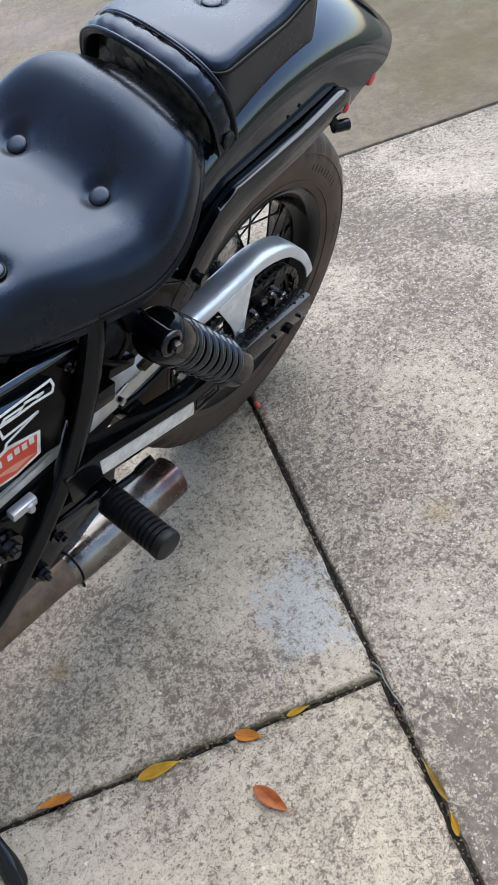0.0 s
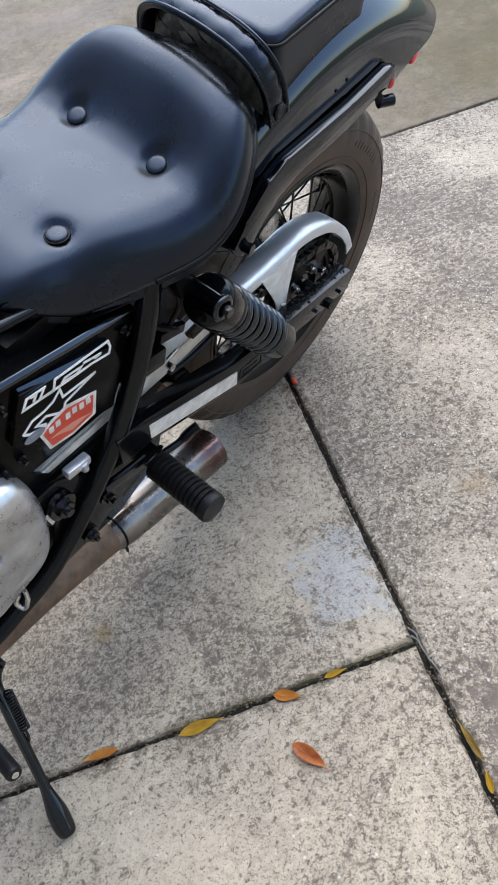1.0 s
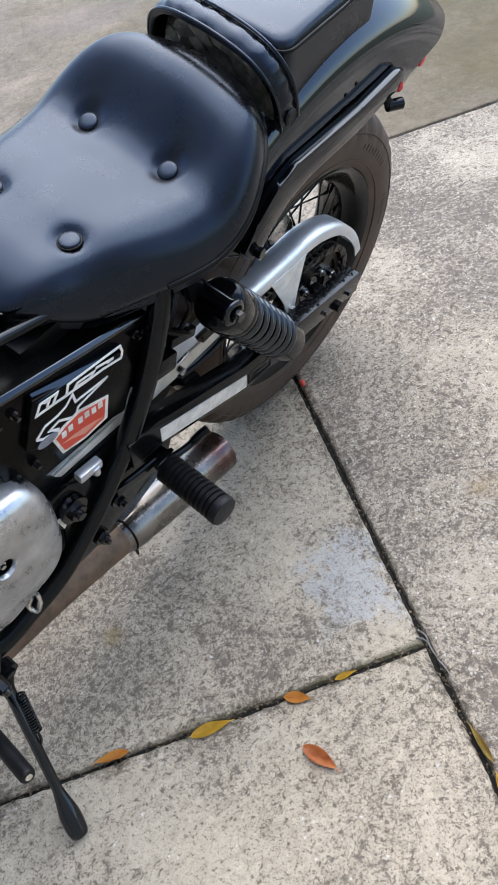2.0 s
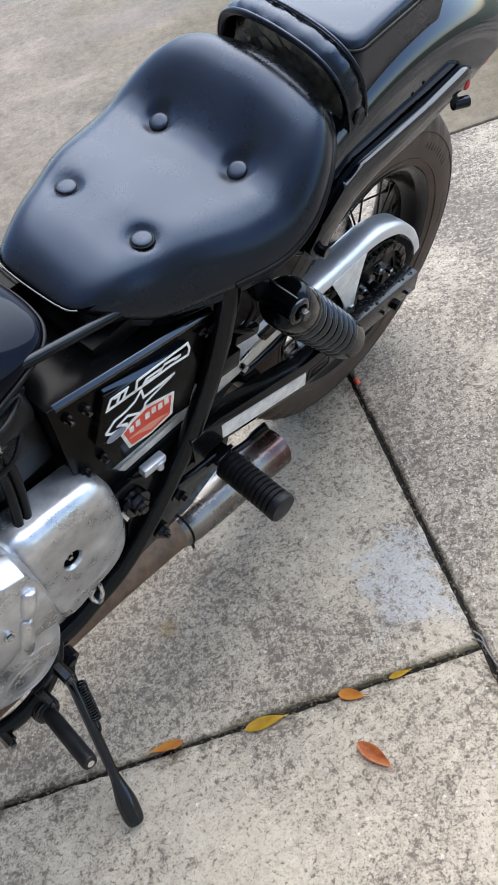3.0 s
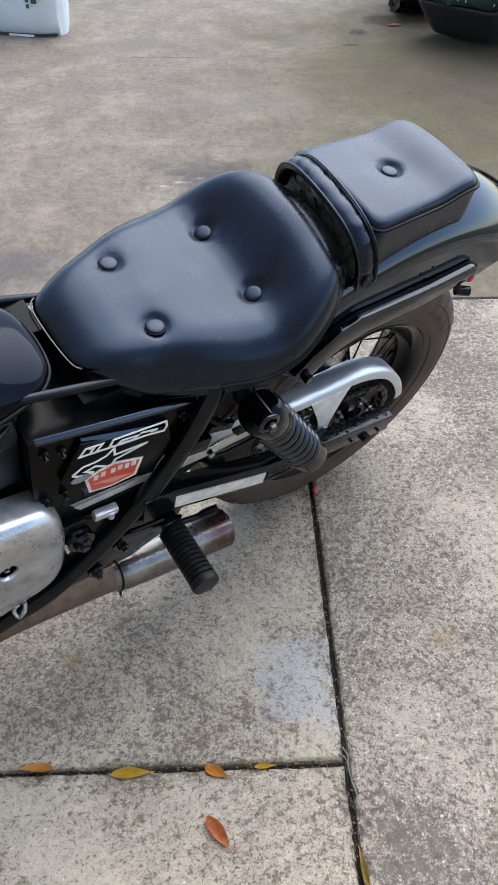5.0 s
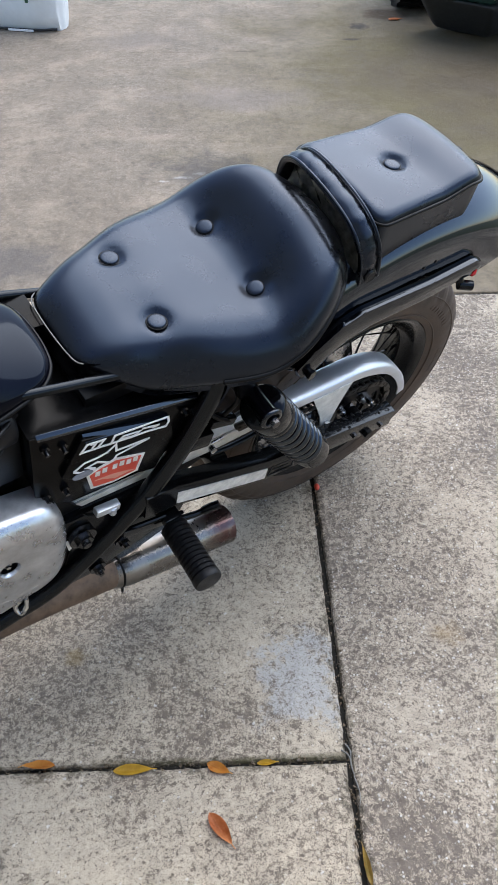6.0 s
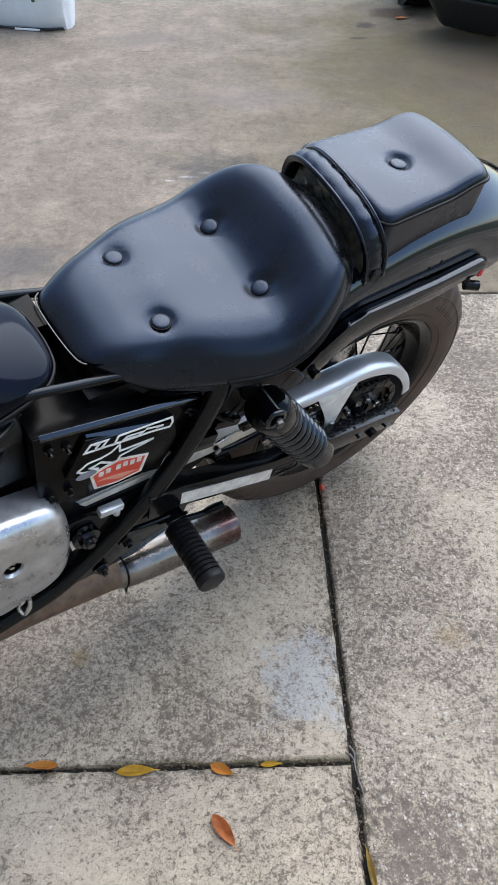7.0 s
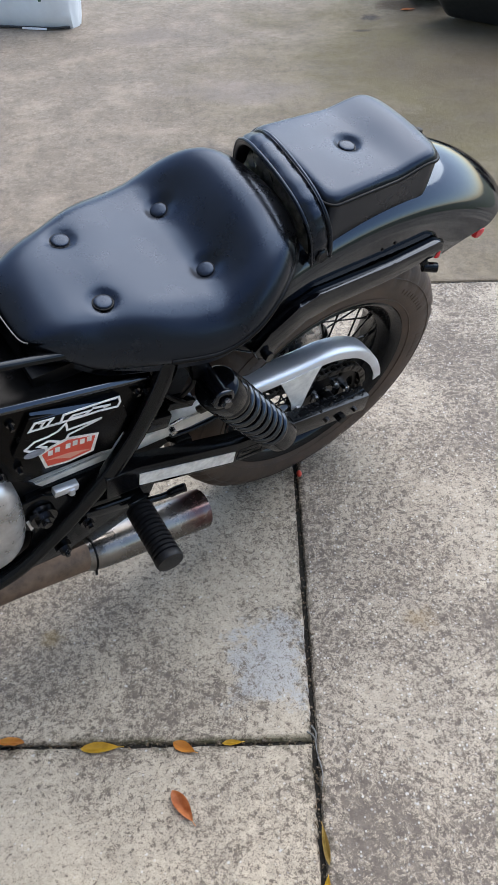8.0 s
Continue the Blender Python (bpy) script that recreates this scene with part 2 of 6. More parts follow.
M_FLOOR = concrete("trowelled_concrete", (0.285, 0.236, 0.184), (0.12, 0.095, 0.07), 0.22, 0.0, streak=1.0, stains=(
    # the first two entries darken the floor beside the vehicle, olive and brown
    (1.10, 3.40, 1.20, 1.75, (0.090, 0.073, 0.028), 0.85, 0.7), (1.45, 3.70, 0.80, 1.1, (0.055, 0.038, 0.024), 0.65, 0.8), (-0.355, 2.395, 0.030, 0.011, (0.62, 0.6, 0.56), 0.7, 1.0), (-0.290, 2.43, 0.020, 0.012, (0.62, 0.6, 0.56), 0.7, 1.0), (-0.43, 2.36, 0.016, 0.007, (0.62, 0.6, 0.56), 0.6, 1.0), (0.86, 4.80, 0.15, 0.13, (0.050, 0.028, 0.010), 0.9, 0.3),
    (0.635, 4.53, 0.055, 0.07, (0.026, 0.020, 0.018), 0.9, 0.6), (0.56, 4.27, 0.05, 0.025, (0.035, 0.026, 0.020), 0.8, 0.5), (-0.27, 2.46, 0.16, 0.15, (0.055, 0.05, 0.048), 0.75, 0.9),
    (-0.95, 1.72, 0.30, 0.12, (0.08, 0.075, 0.075), 0.6, 0.5), (-0.15, 3.3, 0.35, 0.14, (0.20, 0.165, 0.145), 0.5, 0.7), (-0.62, 4.3, 0.35, 0.16, (0.17, 0.14, 0.12), 0.5, 0.7)))
M_WALL = plain("grey_render", (0.27, 0.26, 0.235), 0.9, var=0.2, vscale=3, bump=0.4, bscale=80)
M_DIRT = plain("joint_dirt", (0.011, 0.009, 0.006), 0.95, var=0.8, vscale=90, bump=1.0, bscale=200)
M_CRACK = plain("hairline_dirt", (0.09, 0.07, 0.05), 0.95, var=0.6, vscale=20, bump=0.0)
M_SOIL = plain("lawn_soil", (0.07, 0.08, 0.04), 0.95, var=0.5, vscale=3, bump=0.6, bscale=30)
M_BAG = plain("white_woven_sack", (0.72, 0.76, 0.78), 0.42, var=0.06, vscale=8, bump=0.2, bscale=60)
M_INK = plain("dark_green_print", (0.03, 0.09, 0.05), 0.5, var=0.1, bump=0.0)
M_NAVY = plain("blue_print", (0.05, 0.08, 0.22), 0.5, var=0.1, bump=0.0)
M_OVAL = plain("grey_blue_sticker", (0.20, 0.22, 0.27), 0.4, var=0.4, vscale=120, bump=0.0)
M_SEAM = plain("worn_seam_edge", (0.10, 0.10, 0.095), 0.4, var=0.5, vscale=60, bump=0.0)
M_GREEN = plain("wet_green_paint", (0.012, 0.045, 0.040), 0.16, var=0.3, vscale=14, bump=0.15, bscale=90, coat=0.4)
M_GREY = plain("grey_plastic", (0.016, 0.017, 0.018), 0.6, var=0.35, vscale=40, bump=0.4, bscale=200)


def leaf_mat(name, a, c):
    m, t, b, add = graph(name)
    co = add("TexCoord")
    n = add("TexNoise", Scale=60.0, Detail=4.0)
    t.links.new(co.outputs["Object"], n.inputs["Vector"])
    r = ramp(t, [(0.35, a), (0.65, c)])
    t.links.new(n.outputs["Fac"], r.inputs["Fac"])
    t.links.new(r.outputs["Color"], b.inputs["Base Color"])
    b.inputs["Roughness"].default_value = 0.55
    return m


M_LEAF_R = leaf_mat("rust_red_leaf", (0.42, 0.115, 0.028), (0.62, 0.25, 0.09))
M_LEAF_O = leaf_mat("orange_leaf", (0.52, 0.19, 0.02), (0.60, 0.27, 0.04))
M_LEAF_Y = leaf_mat("yellow_leaf", (0.46, 0.27, 0.015), (0.62, 0.38, 0.03))
M_LEAF_D = leaf_mat("dead_straw_leaf", (0.22, 0.14, 0.025), (0.42, 0.27, 0.06))

M_CRUMB = leaf_mat("dry_crumbs", (0.018, 0.013, 0.008), (0.17, 0.12, 0.07))


# ---- mesh helpers ----
def part(name, bm, material, parent=None, label="", smooth=True):
    """Links a bmesh as one mesh object under a thing or under a part."""
    me = bpy.data.meshes.new(name)
    bmesh.ops.recalc_face_normals(bm, faces=bm.faces)
    bm.to_mesh(me)
    bm.free()
    me.materials.append(material)
    if smooth:
        for p in me.polygons:
            p.use_smooth = True
        me.set_sharp_from_angle(angle=radians(48))
    ob = new(name, me)
    ob.parent = parent
    if label:
        ob["label"] = label
    return ob


def again(ob, m, parent=None):
    """Another object on the same mesh, at the pose m under its parent."""
    o = new(ob.name.split(".")[0], ob.data)
    o.parent = parent or ob.parent
    o.matrix_local = m
    return o


def spline(pts, n=6, closed=False):
    """A smooth line through the points."""
    P = [Vector(p) for p in pts]
    out = []
    k = len(P)
    for i in range(k if closed else k - 1):
        if closed:
            a, b, c, d = P[i - 1], P[i], P[(i + 1) % k], P[(i + 2) % k]
        else:
            a, b, c, d = P[max(i - 1, 0)], P[i], P[i + 1], P[min(i + 2, k - 1)]
        for j in range(n):
            s = j / n
            out.append(0.5 * (2 * b + (c - a) * s + (2 * a - 5 * b + 4 * c - d) * s * s + (3 * b - a - 3 * c + d) * s ** 3))
    if not closed:
        out.append(P[-1].copy())
    return out


def tube(bm, pts, r, seg=12, closed=False, flat=1.0):
    """A round bar along a line; r is one radius or one for each point."""
    P = [Vector(p) for p in pts]
    n = len(P)
    rs = [r] * n if isinstance(r, (int, float)) else list(r)
    rings = []
    up = None
    for i, p in enumerate(P):
        if closed:
            d = P[(i + 1) % n] - P[i - 1]
        else:
            d = P[min(i + 1, n - 1)] - P[max(i - 1, 0)]
        d.normalize()
        if up is None:
            up = Vector((0, 0, 1)) if abs(d.z) < 0.9 else Vector((1, 0, 0))
        side = d.cross(up).normalized()
        up = side.cross(d).normalized()
        rings.append([bm.verts.new(p + rs[i] * (math.cos(a) * side + flat * math.sin(a) * up)) for a in (2 * math.pi * j / seg for j in range(seg))])
    for i in range(n if closed else n - 1):
        A, B = rings[i], rings[(i + 1) % n]
        for j in range(seg):
            bm.faces.new((A[j], A[(j + 1) % seg], B[(j + 1) % seg], B[j]))
    if not closed:
        bm.faces.new(rings[0][::-1])
        bm.faces.new(rings[-1])
    return bm


def rod(bm, a, b, r0, r1=None, seg=16):
    return tube(bm, [a, b], [r0, r0 if r1 is None else r1], seg)


def lathe(bm, profile, origin, axis, seg=48, closed=False):
    """Turns (distance along the axis, radius) pairs about an axis through the origin."""
    o, ax = Vector(origin), Vector(axis).normalized()
    e1 = ax.orthogonal().normalized()
    e2 = ax.cross(e1)
    rings = []
    for i in range(seg):
        a = 2 * math.pi * i / seg
        w = math.cos(a) * e1 + math.sin(a) * e2
        rings.append([bm.verts.new(o + ax * h + w * r) for h, r in profile])
    m = len(profile)
    for i in range(seg):
        A, B = rings[i], rings[(i + 1) % seg]
        for j in range(m if closed else m - 1):
            k = (j + 1) % m
            bm.faces.new((A[j], A[k], B[k], B[j]))
    if not closed:
        for k in (0, m - 1):
            if profile[k][1] > 1e-6:
                bm.faces.new([R[k] for R in rings])
    bmesh.ops.remove_doubles(bm, verts=bm.verts, dist=1e-6)
    return bm


def prism(bm, outline, y0, y1, bevel=0.0):
    """An (x, z) outline given thickness from y0 to y1."""
    A = [bm.verts.new((x, y0, z)) for x, z in outline]
    B = [bm.verts.new((x, y1, z)) for x, z in outline]
    n = len(outline)
    fs = [bm.faces.new(A), bm.faces.new(B[::-1])]
    for i in range(n):
        fs.append(bm.faces.new((A[i], B[i], B[(i + 1) % n], A[(i + 1) % n])))
    bmesh.ops.recalc_face_normals(bm, faces=fs)
    if bevel:
        es = list({e for f in fs for e in f.edges})
        bmesh.ops.bevel(bm, geom=es, offset=bevel, segments=2, affect="EDGES", profile=0.6)
    return bm


def block(bm, centre, size, bevel=0.0, turn=None):
    m = Matrix.Translation(centre) @ (turn or Matrix.Identity(4)) @ Matrix.Diagonal((*size, 1))
    vs = bmesh.ops.create_cube(bm, size=1.0, matrix=m)["verts"]
    if bevel:
        es = list({e for v in vs for e in v.link_edges})
        bmesh.ops.bevel(bm, geom=es, offset=bevel, segments=2, affect="EDGES", profile=0.6)
    return bm


def ribbon(bm, strokes, width, y, thick):
    """Flat mitred strokes in the (x, z) plane, standing proud of y towards -y."""
    for line in strokes:
        P = [Vector(p) for p in line]
        closed = (P[0] - P[-1]).length < 1e-5
        if closed:
            P.pop()
        n = len(P)
        rows = []
        for i, p in enumerate(P):
            a = (p - P[i - 1]).normalized() if closed or i else (P[1] - p).normalized()
            b = (P[(i + 1) % n] - p).normalized() if closed or i < n - 1 else a
            m = Vector((-a.y - b.y, a.x + b.x))
            m = m.normalized() if m.length > 0.3 else Vector((-a.y, a.x))
            k = width / 2 / max(0.5, m.dot(Vector((-a.y, a.x))))
            rows.append([bm.verts.new((q.x, yy, q.y)) for yy in (y - thick, y) for q in (p + m * k, p - m * k)])
        for i in range(n if closed else n - 1):
            r, s = rows[i], rows[(i + 1) % n]
            for j, l in ((0, 1), (1, 3), (3, 2), (2, 0)):
                bm.faces.new((r[j], r[l], s[l], s[j]))
        if not closed:
            for r in (rows[0], rows[-1]):
                bm.faces.new((r[0], r[1], r[3], r[2]))
    return bm


def smooth01(a, b, x):
    s = min(1.0, max(0.0, (x - a) / (b - a)))
    return s * s * (3 - 2 * s)


B = bmesh.new

# ---- ground ----
def slab(name, x0, x1, y0, y1, material, label, parent=None, rough=0.0045, step=0.006, top=0.0):
    """A concrete slab with worn, uneven edges and a rounded arris."""
    rnd = random.Random(sum(map(ord, name + label)) + int(100 * (x0 + y1)))
    bm = B()
    loop = []
    for (ax, ay), (bx, by) in (((x0, y0), (x1, y0)), ((x1, y0), (x1, y1)), ((x1, y1), (x0, y1)), ((x0, y1), (x0, y0))):
        L = math.hypot(bx - ax, by - ay)
        dx, dy = (bx - ax) / L, (by - ay) / L
        # the corner is set back along both edges, the first point of an edge clear of it
        loop.append((ax, ay, dy - dx, -dx - dy))
        n = max(2, min(420, int(L / step)))
        for i in range(n + 1):
            s = 0.024 + (L - 0.048) * i / n
            loop.append((ax + dx * s, ay + dy * s, dy, -dx))
    rings = []
    for inset, z in ((0.0, -0.12), (0.0, -0.007), (0.0025, -0.002), (0.008, 0.0)):
        ring = []
        for i, (x, y, nx, ny) in enumerate(loop):
            w = noise.noise(Vector((x * 110, y * 110, 3.1))) * rough * 0.7 + noise.noise(Vector((x * 34, y * 34, 5.3))) * rough * 0.7 + noise.noise(Vector((x * 9, y * 9, 7.7))) * rough * 0.6
            k = inset + (w + rough * 0.6 if z > -0.1 else 0.0) * (0.6 + inset * 50)
            ring.append(bm.verts.new((x - nx * k, y - ny * k, top + z)))
        rings.append(ring)
    n = len(loop)
    for a, b in zip(rings, rings[1:]):
        for i in range(n):
            bm.faces.new((a[i], a[(i + 1) % n], b[(i + 1) % n], b[i]))
    mid = bm.verts.new(((x0 + x1) / 2, (y0 + y1) / 2, top))
    for i in range(n):
        bm.faces.new((rings[-1][i], rings[-1][(i + 1) % n], mid))
    return part(name, bm, material, parent, label, smooth=False)


bm = B()
gx = [-900, -60, -12, -4, 4, 12, 60, 900]
gv = [[bm.verts.new((x, y, -0.11)) for x in gx] for y in gx]
for r0, r1 in zip(gv, gv[1:]):
    for i in range(len(gx) - 1):
        bm.faces.new((r0[i], r0[i + 1], r1[i + 1], r1[i]))
tagged(part("ground", bm, M_SOIL, None, "bare lawn soil round the concrete driveway", False), category="ground", kind="structure")

driveway = tagged(new("pavement"), "weathered grey concrete driveway of cast slabs", "driveway", kind="structure")
G, H = 0.0032, 0.0018
slab("slab", -3.0, -G, H, 1.5 - G, M_SLAB, "", driveway)
slab("slab", -3.0, -G, -1.5, -H, M_SLAB, "", driveway)
slab("slab", G, 3.0, -1.5, 1.5 - G, M_CHIPPY, "", driveway)
slab("slab", -3.0, 3.0, -4.5, -1.5 - 2 * G, M_SLAB, "", driveway)
slab("slab", -3.0, 4.0, 1.5 + G, 9.0, M_FLOOR, "smoother stained concrete slab", driveway, rough=0.002)
bm = B()
for k0, k1 in ((0, 17), (19, 22), (23, 31), (35, 38)):
    line = [(-3.0 + 0.1 * i, 4.05 + 0.012 * noise.noise(Vector((i * 0.7, 0, 0))), 0.0) for i in range(k0, k1)]
    tube(bm, line, 0.0010, 6, flat=0.5)
part("hairline_joint", bm, M_CRACK, driveway, "thin hairline joint across the slab")

# unseen plain walls behind and beside the viewer, added to darken the gloss reflections
def reflection_wall(name, centre, size):
    bm = B()
    block(bm, centre, size)
    tagged(part(name, bm, M_WALL, None, "unseen grey wall added to darken reflections", False), category="wall", kind="structure")


reflection_wall("unseen_wall_south", (0.45, -5.1, 3.3), (8.3, 0.2, 6.84))
reflection_wall("unseen_wall_west", (-3.6, -1.8, 3.3), (0.2, 6.4, 6.84))


# dirt that fills the joints, lumpy, a little below the slabs
def joint(a, b, width, depth, seed):
    bm = B()
    A, Bv = Vector((*a, 0)), Vector((*b, 0))
    d = (Bv - A).normalized()
    n = Vector((-d.y, d.x, 0))
    L = (Bv - A).length
    k = int(L / 0.006)
    rows = []
    for i in range(k + 1):
        p = A + d * (L * i / k)
        row = []
        for j in range(5):
            q = p + n * width * (j / 4 - 0.5)
            q.z = -depth + 0.005 * noise.noise(Vector((q.x * 190, q.y * 190, seed))) + 0.003 * noise.noise(Vector((q.x * 25, q.y * 25, seed)))
            row.append(bm.verts.new(q))
        rows.append(row)
    for r0, r1 in zip(rows, rows[1:]):
        for j in range(4):
            bm.faces.new((r0[j], r0[j + 1], r1[j + 1], r1[j]))
    return part("joint_filler", bm, M_DIRT, driveway, "dark damp dirt in the joint")


joint((0, -1.49), (0, 1.49), 0.026, 0.0115, 1.0)
joint((-1.6, 0), (0, 0), 0.026, 0.0110, 2.0)
joint((-2.9, 1.5), (2.9, 1.5), 0.02, 0.006, 3.0)


# ---- motorcycle ----
# Its own axes: x to the rear, y to its right side, z up along the leaning wheel; the origin is where the rear tyre stands.
YAW, LEAN = 0.60, 0.275
fx = Vector((math.cos(YAW), math.sin(YAW), 0))
near = Vector((fx.y, -fx.x, 0))
uz = Vector((0, 0, 1)) * math.cos(LEAN) + near * math.sin(LEAN)
gy = uz.cross(fx)
bike = tagged(new("motorcycle"), "black custom motorcycle with tufted leather seats leaning on its kickstand", "motorcycle")
bike.matrix_world = Matrix(((fx.x, gy.x, uz.x, -0.0395), (fx.y, gy.y, uz.y, 0.724), (fx.z, gy.z, uz.z, 0.0), (0, 0, 0, 1)))
AX = Vector((0, 0, 0.322))


# rear wheel
def rear_wheel():
    bm = B()
    prof = [(-0.052, 0.215), (-0.060, 0.228), (-0.066, 0.252), (-0.066, 0.272), (-0.061, 0.291), (-0.052, 0.306), (-0.036, 0.316), (-0.018, 0.3215), (0, 0.323), (0.018, 0.3215), (0.036, 0.316), (0.052, 0.306), (0.061, 0.291), (0.066, 0.272), (0.066, 0.252), (0.060, 0.228), (0.052, 0.215)]
    seg = 240
    rings = []
    for i in range(seg):
        a = 2 * math.pi * i / seg
        ring = []
        for j, (y, r) in enumerate(prof):
            cut = 0.0
            if j in (4, 5, 11, 12) and i % 6 < 2:
                cut = 0.008
            if j in (6, 7, 9, 10) and (i + (0 if j < 8 else 3)) % 6 < 2:
                cut = 0.008
            if j == 8 and i % 5 in (0, 1):
                cut = 0.0045
            if j in (2, 14):
                cut = -0.0006
            ring.append(bm.verts.new(AX + Vector((math.cos(a) * (r - cut), y, math.sin(a) * (r - cut)))))
        rings.append(ring)
    for i in range(seg):
        A, C = rings[i], rings[(i + 1) % seg]
        for j in range(len(prof) - 1):
            bm.faces.new((A[j], A[j + 1], C[j + 1], C[j]))
    wheel = new("rear_wheel")
    wheel.parent = bike
    wheel.location = (-0.006, 0.004, 0)
    tyre = part("tyre", bm, M_TYRE, wheel, "dusty black tyre with blocky shoulder tread")
    # moulded rings and raised marks on the side wall
    for r, y, th in ((0.236, 0.0628, 0.0012), (0.284, 0.0632, 0.0011)):
        bm = B()
        tube(bm, [AX + Vector((math.cos(a) * r, -y, math.sin(a) * r)) for a in (2 * math.pi * k / 120 for k in range(120))], th, 6, True)
        part("side_ring", bm, M_TYRE, tyre)
    for a0, count in ((0.95, 9), (0.15, 6), (-0.75, 9), (2.5, 8)):
        for k in range(count):
            a = a0 - k * 0.052
            bm = B()
            turn = Matrix.Rotation(math.pi / 2 - a, 4, "Y")
            block(bm, AX + Vector((math.cos(a) * 0.262, -0.0663, math.sin(a) * 0.262)), (0.0070, 0.0012, 0.012 if k % 3 else 0.009), 0.0004, turn)
            part("side_mark", bm, M_TYRE, tyre)
    bm = B()
    lathe(bm, [(-0.056, 0.224), (-0.059, 0.220), (-0.057, 0.214), (-0.050, 0.205), (-0.044, 0.200), (-0.030, 0.197), (-0.022, 0.184), (0, 0.180), (0.022, 0.184), (0.030, 0.197), (0.044, 0.200), (0.050, 0.205), (0.057, 0.214), (0.059, 0.220), (0.056, 0.224), (0.04, 0.21), (0, 0.205), (-0.04, 0.21)], AX, (0, 1, 0), 72, True)
    part("rim", bm, M_SATIN, wheel, "black painted steel rim")
    bm = B()
    lathe(bm, [(-0.078, 0.0), (-0.078, 0.026), (-0.060, 0.034), (-0.055, 0.062), (-0.046, 0.066), (-0.042, 0.045), (0.018, 0.045), (0.018, 0.02), (0.085, 0.02), (0.085, 0.0)], AX, (0, 1, 0), 40)
    part("hub", bm, M_SATIN, wheel, "black drum hub")
    bm = B()
    lathe(bm, [(0.018, 0.0), (0.018, 0.060), (0.024, 0.092), (0.032, 0.098), (0.038, 0.094), (0.060, 0.096), (0.066, 0.088), (0.072, 0.050), (0.080, 0.030)], AX, (0, 1, 0), 48)
    part("brake_drum", bm, M_STEEL, wheel, "polished metal brake drum")
    for i in range(36):
        side = -1 if i % 2 else 1
        a = 2 * math.pi * i / 36
        tw = (0.42 if (i // 2) % 2 else -0.42)
        h = 0.060 if side < 0 else 0.090
        p = AX + Vector((math.cos(a + tw) * h, side * 0.046, math.sin(a + tw) * h))
        q = AX + Vector((math.cos(a) * 0.187, side * 0.006, math.sin(a) * 0.187))
        bm = B()
        rod(bm, p, q, 0.0019, seg=6)
        rod(bm, q - (q - p).normalized() * 0.014, q, 0.0034, seg=6)
        part("spoke", bm, M_SATIN, wheel)
    # sprocket with lightening holes
    bm = B()
    nt, ri = 33, 0.040
    out = []
    for k in range(nt * 4):
        a = 2 * math.pi * k / (nt * 4)
        r = 0.0885 if k % 4 in (0, 1) else 0.081
        out.append((math.cos(a) * r, math.sin(a) * r))
    n = len(out)
    ir = [(math.cos(2 * math.pi * k / n) * ri, math.sin(2 * math.pi * k / n) * ri) for k in range(n)]
    holes = 12
    mids = []
    for f in (0.058, 0.072):
        mids.append([(math.cos(2 * math.pi * k / n) * f, math.sin(2 * math.pi * k / n) * f) for k in range(n)])
    ls = [ir, mids[0], mids[1], out]
    V = [[[bm.verts.new(AX + Vector((x, y, z))) for x, z in ring] for ring in ls] for y in (-0.085, -0.079)]
    for k in range(n):
        k2 = (k + 1) % n
        for r in range(3):
            if r == 1 and (k * holes // n) % 2 == 0:
                for s in (0, 1):
                    bm.faces.new((V[0][r + s][k], V[0][r + s][k2], V[1][r + s][k2], V[1][r + s][k]))
                continue
            bm.faces.new((V[0][r][k], V[0][r][k2], V[0][r + 1][k2], V[0][r + 1][k]))
            bm.faces.new((V[1][r][k], V[1][r + 1][k], V[1][r + 1][k2], V[1][r][k2]))
        bm.faces.new((V[0][3][k], V[0][3][k2], V[1][3][k2], V[1][3][k]))
        bm.faces.new((V[0][0][k], V[1][0][k], V[1][0][k2], V[0][0][k2]))
    spr = part("sprocket", bm, M_DULL, wheel, "dark drilled rear sprocket", False)
    for k in range(6):
        a = 2 * math.pi * (k + 0.3) / 6
        c = AX + Vector((math.cos(a) * 0.048, -0.085, math.sin(a) * 0.048))
        bm = B()
        rod(bm, c, c + Vector((0, -0.012, 0)), 0.0085, seg=6)
        rod(bm, c, c + Vector((0, -0.018, 0)), 0.0045, seg=8)
        part("nut", bm, M_STEEL, spr, "bright steel nut")
    bm = B()
    rod(bm, AX + Vector((0, -0.15, 0)), AX + Vector((0, 0.15, 0)), 0.009)
    rod(bm, AX + Vector((0, -0.149, 0)), AX + Vector((0, -0.139, 0)), 0.011, seg=6)
    rod(bm, AX + Vector((0, -0.128, 0)), AX + Vector((0, -0.085, 0)), 0.019)
    part("axle", bm, M_DULL, wheel)
    return wheel


rear_wheel()


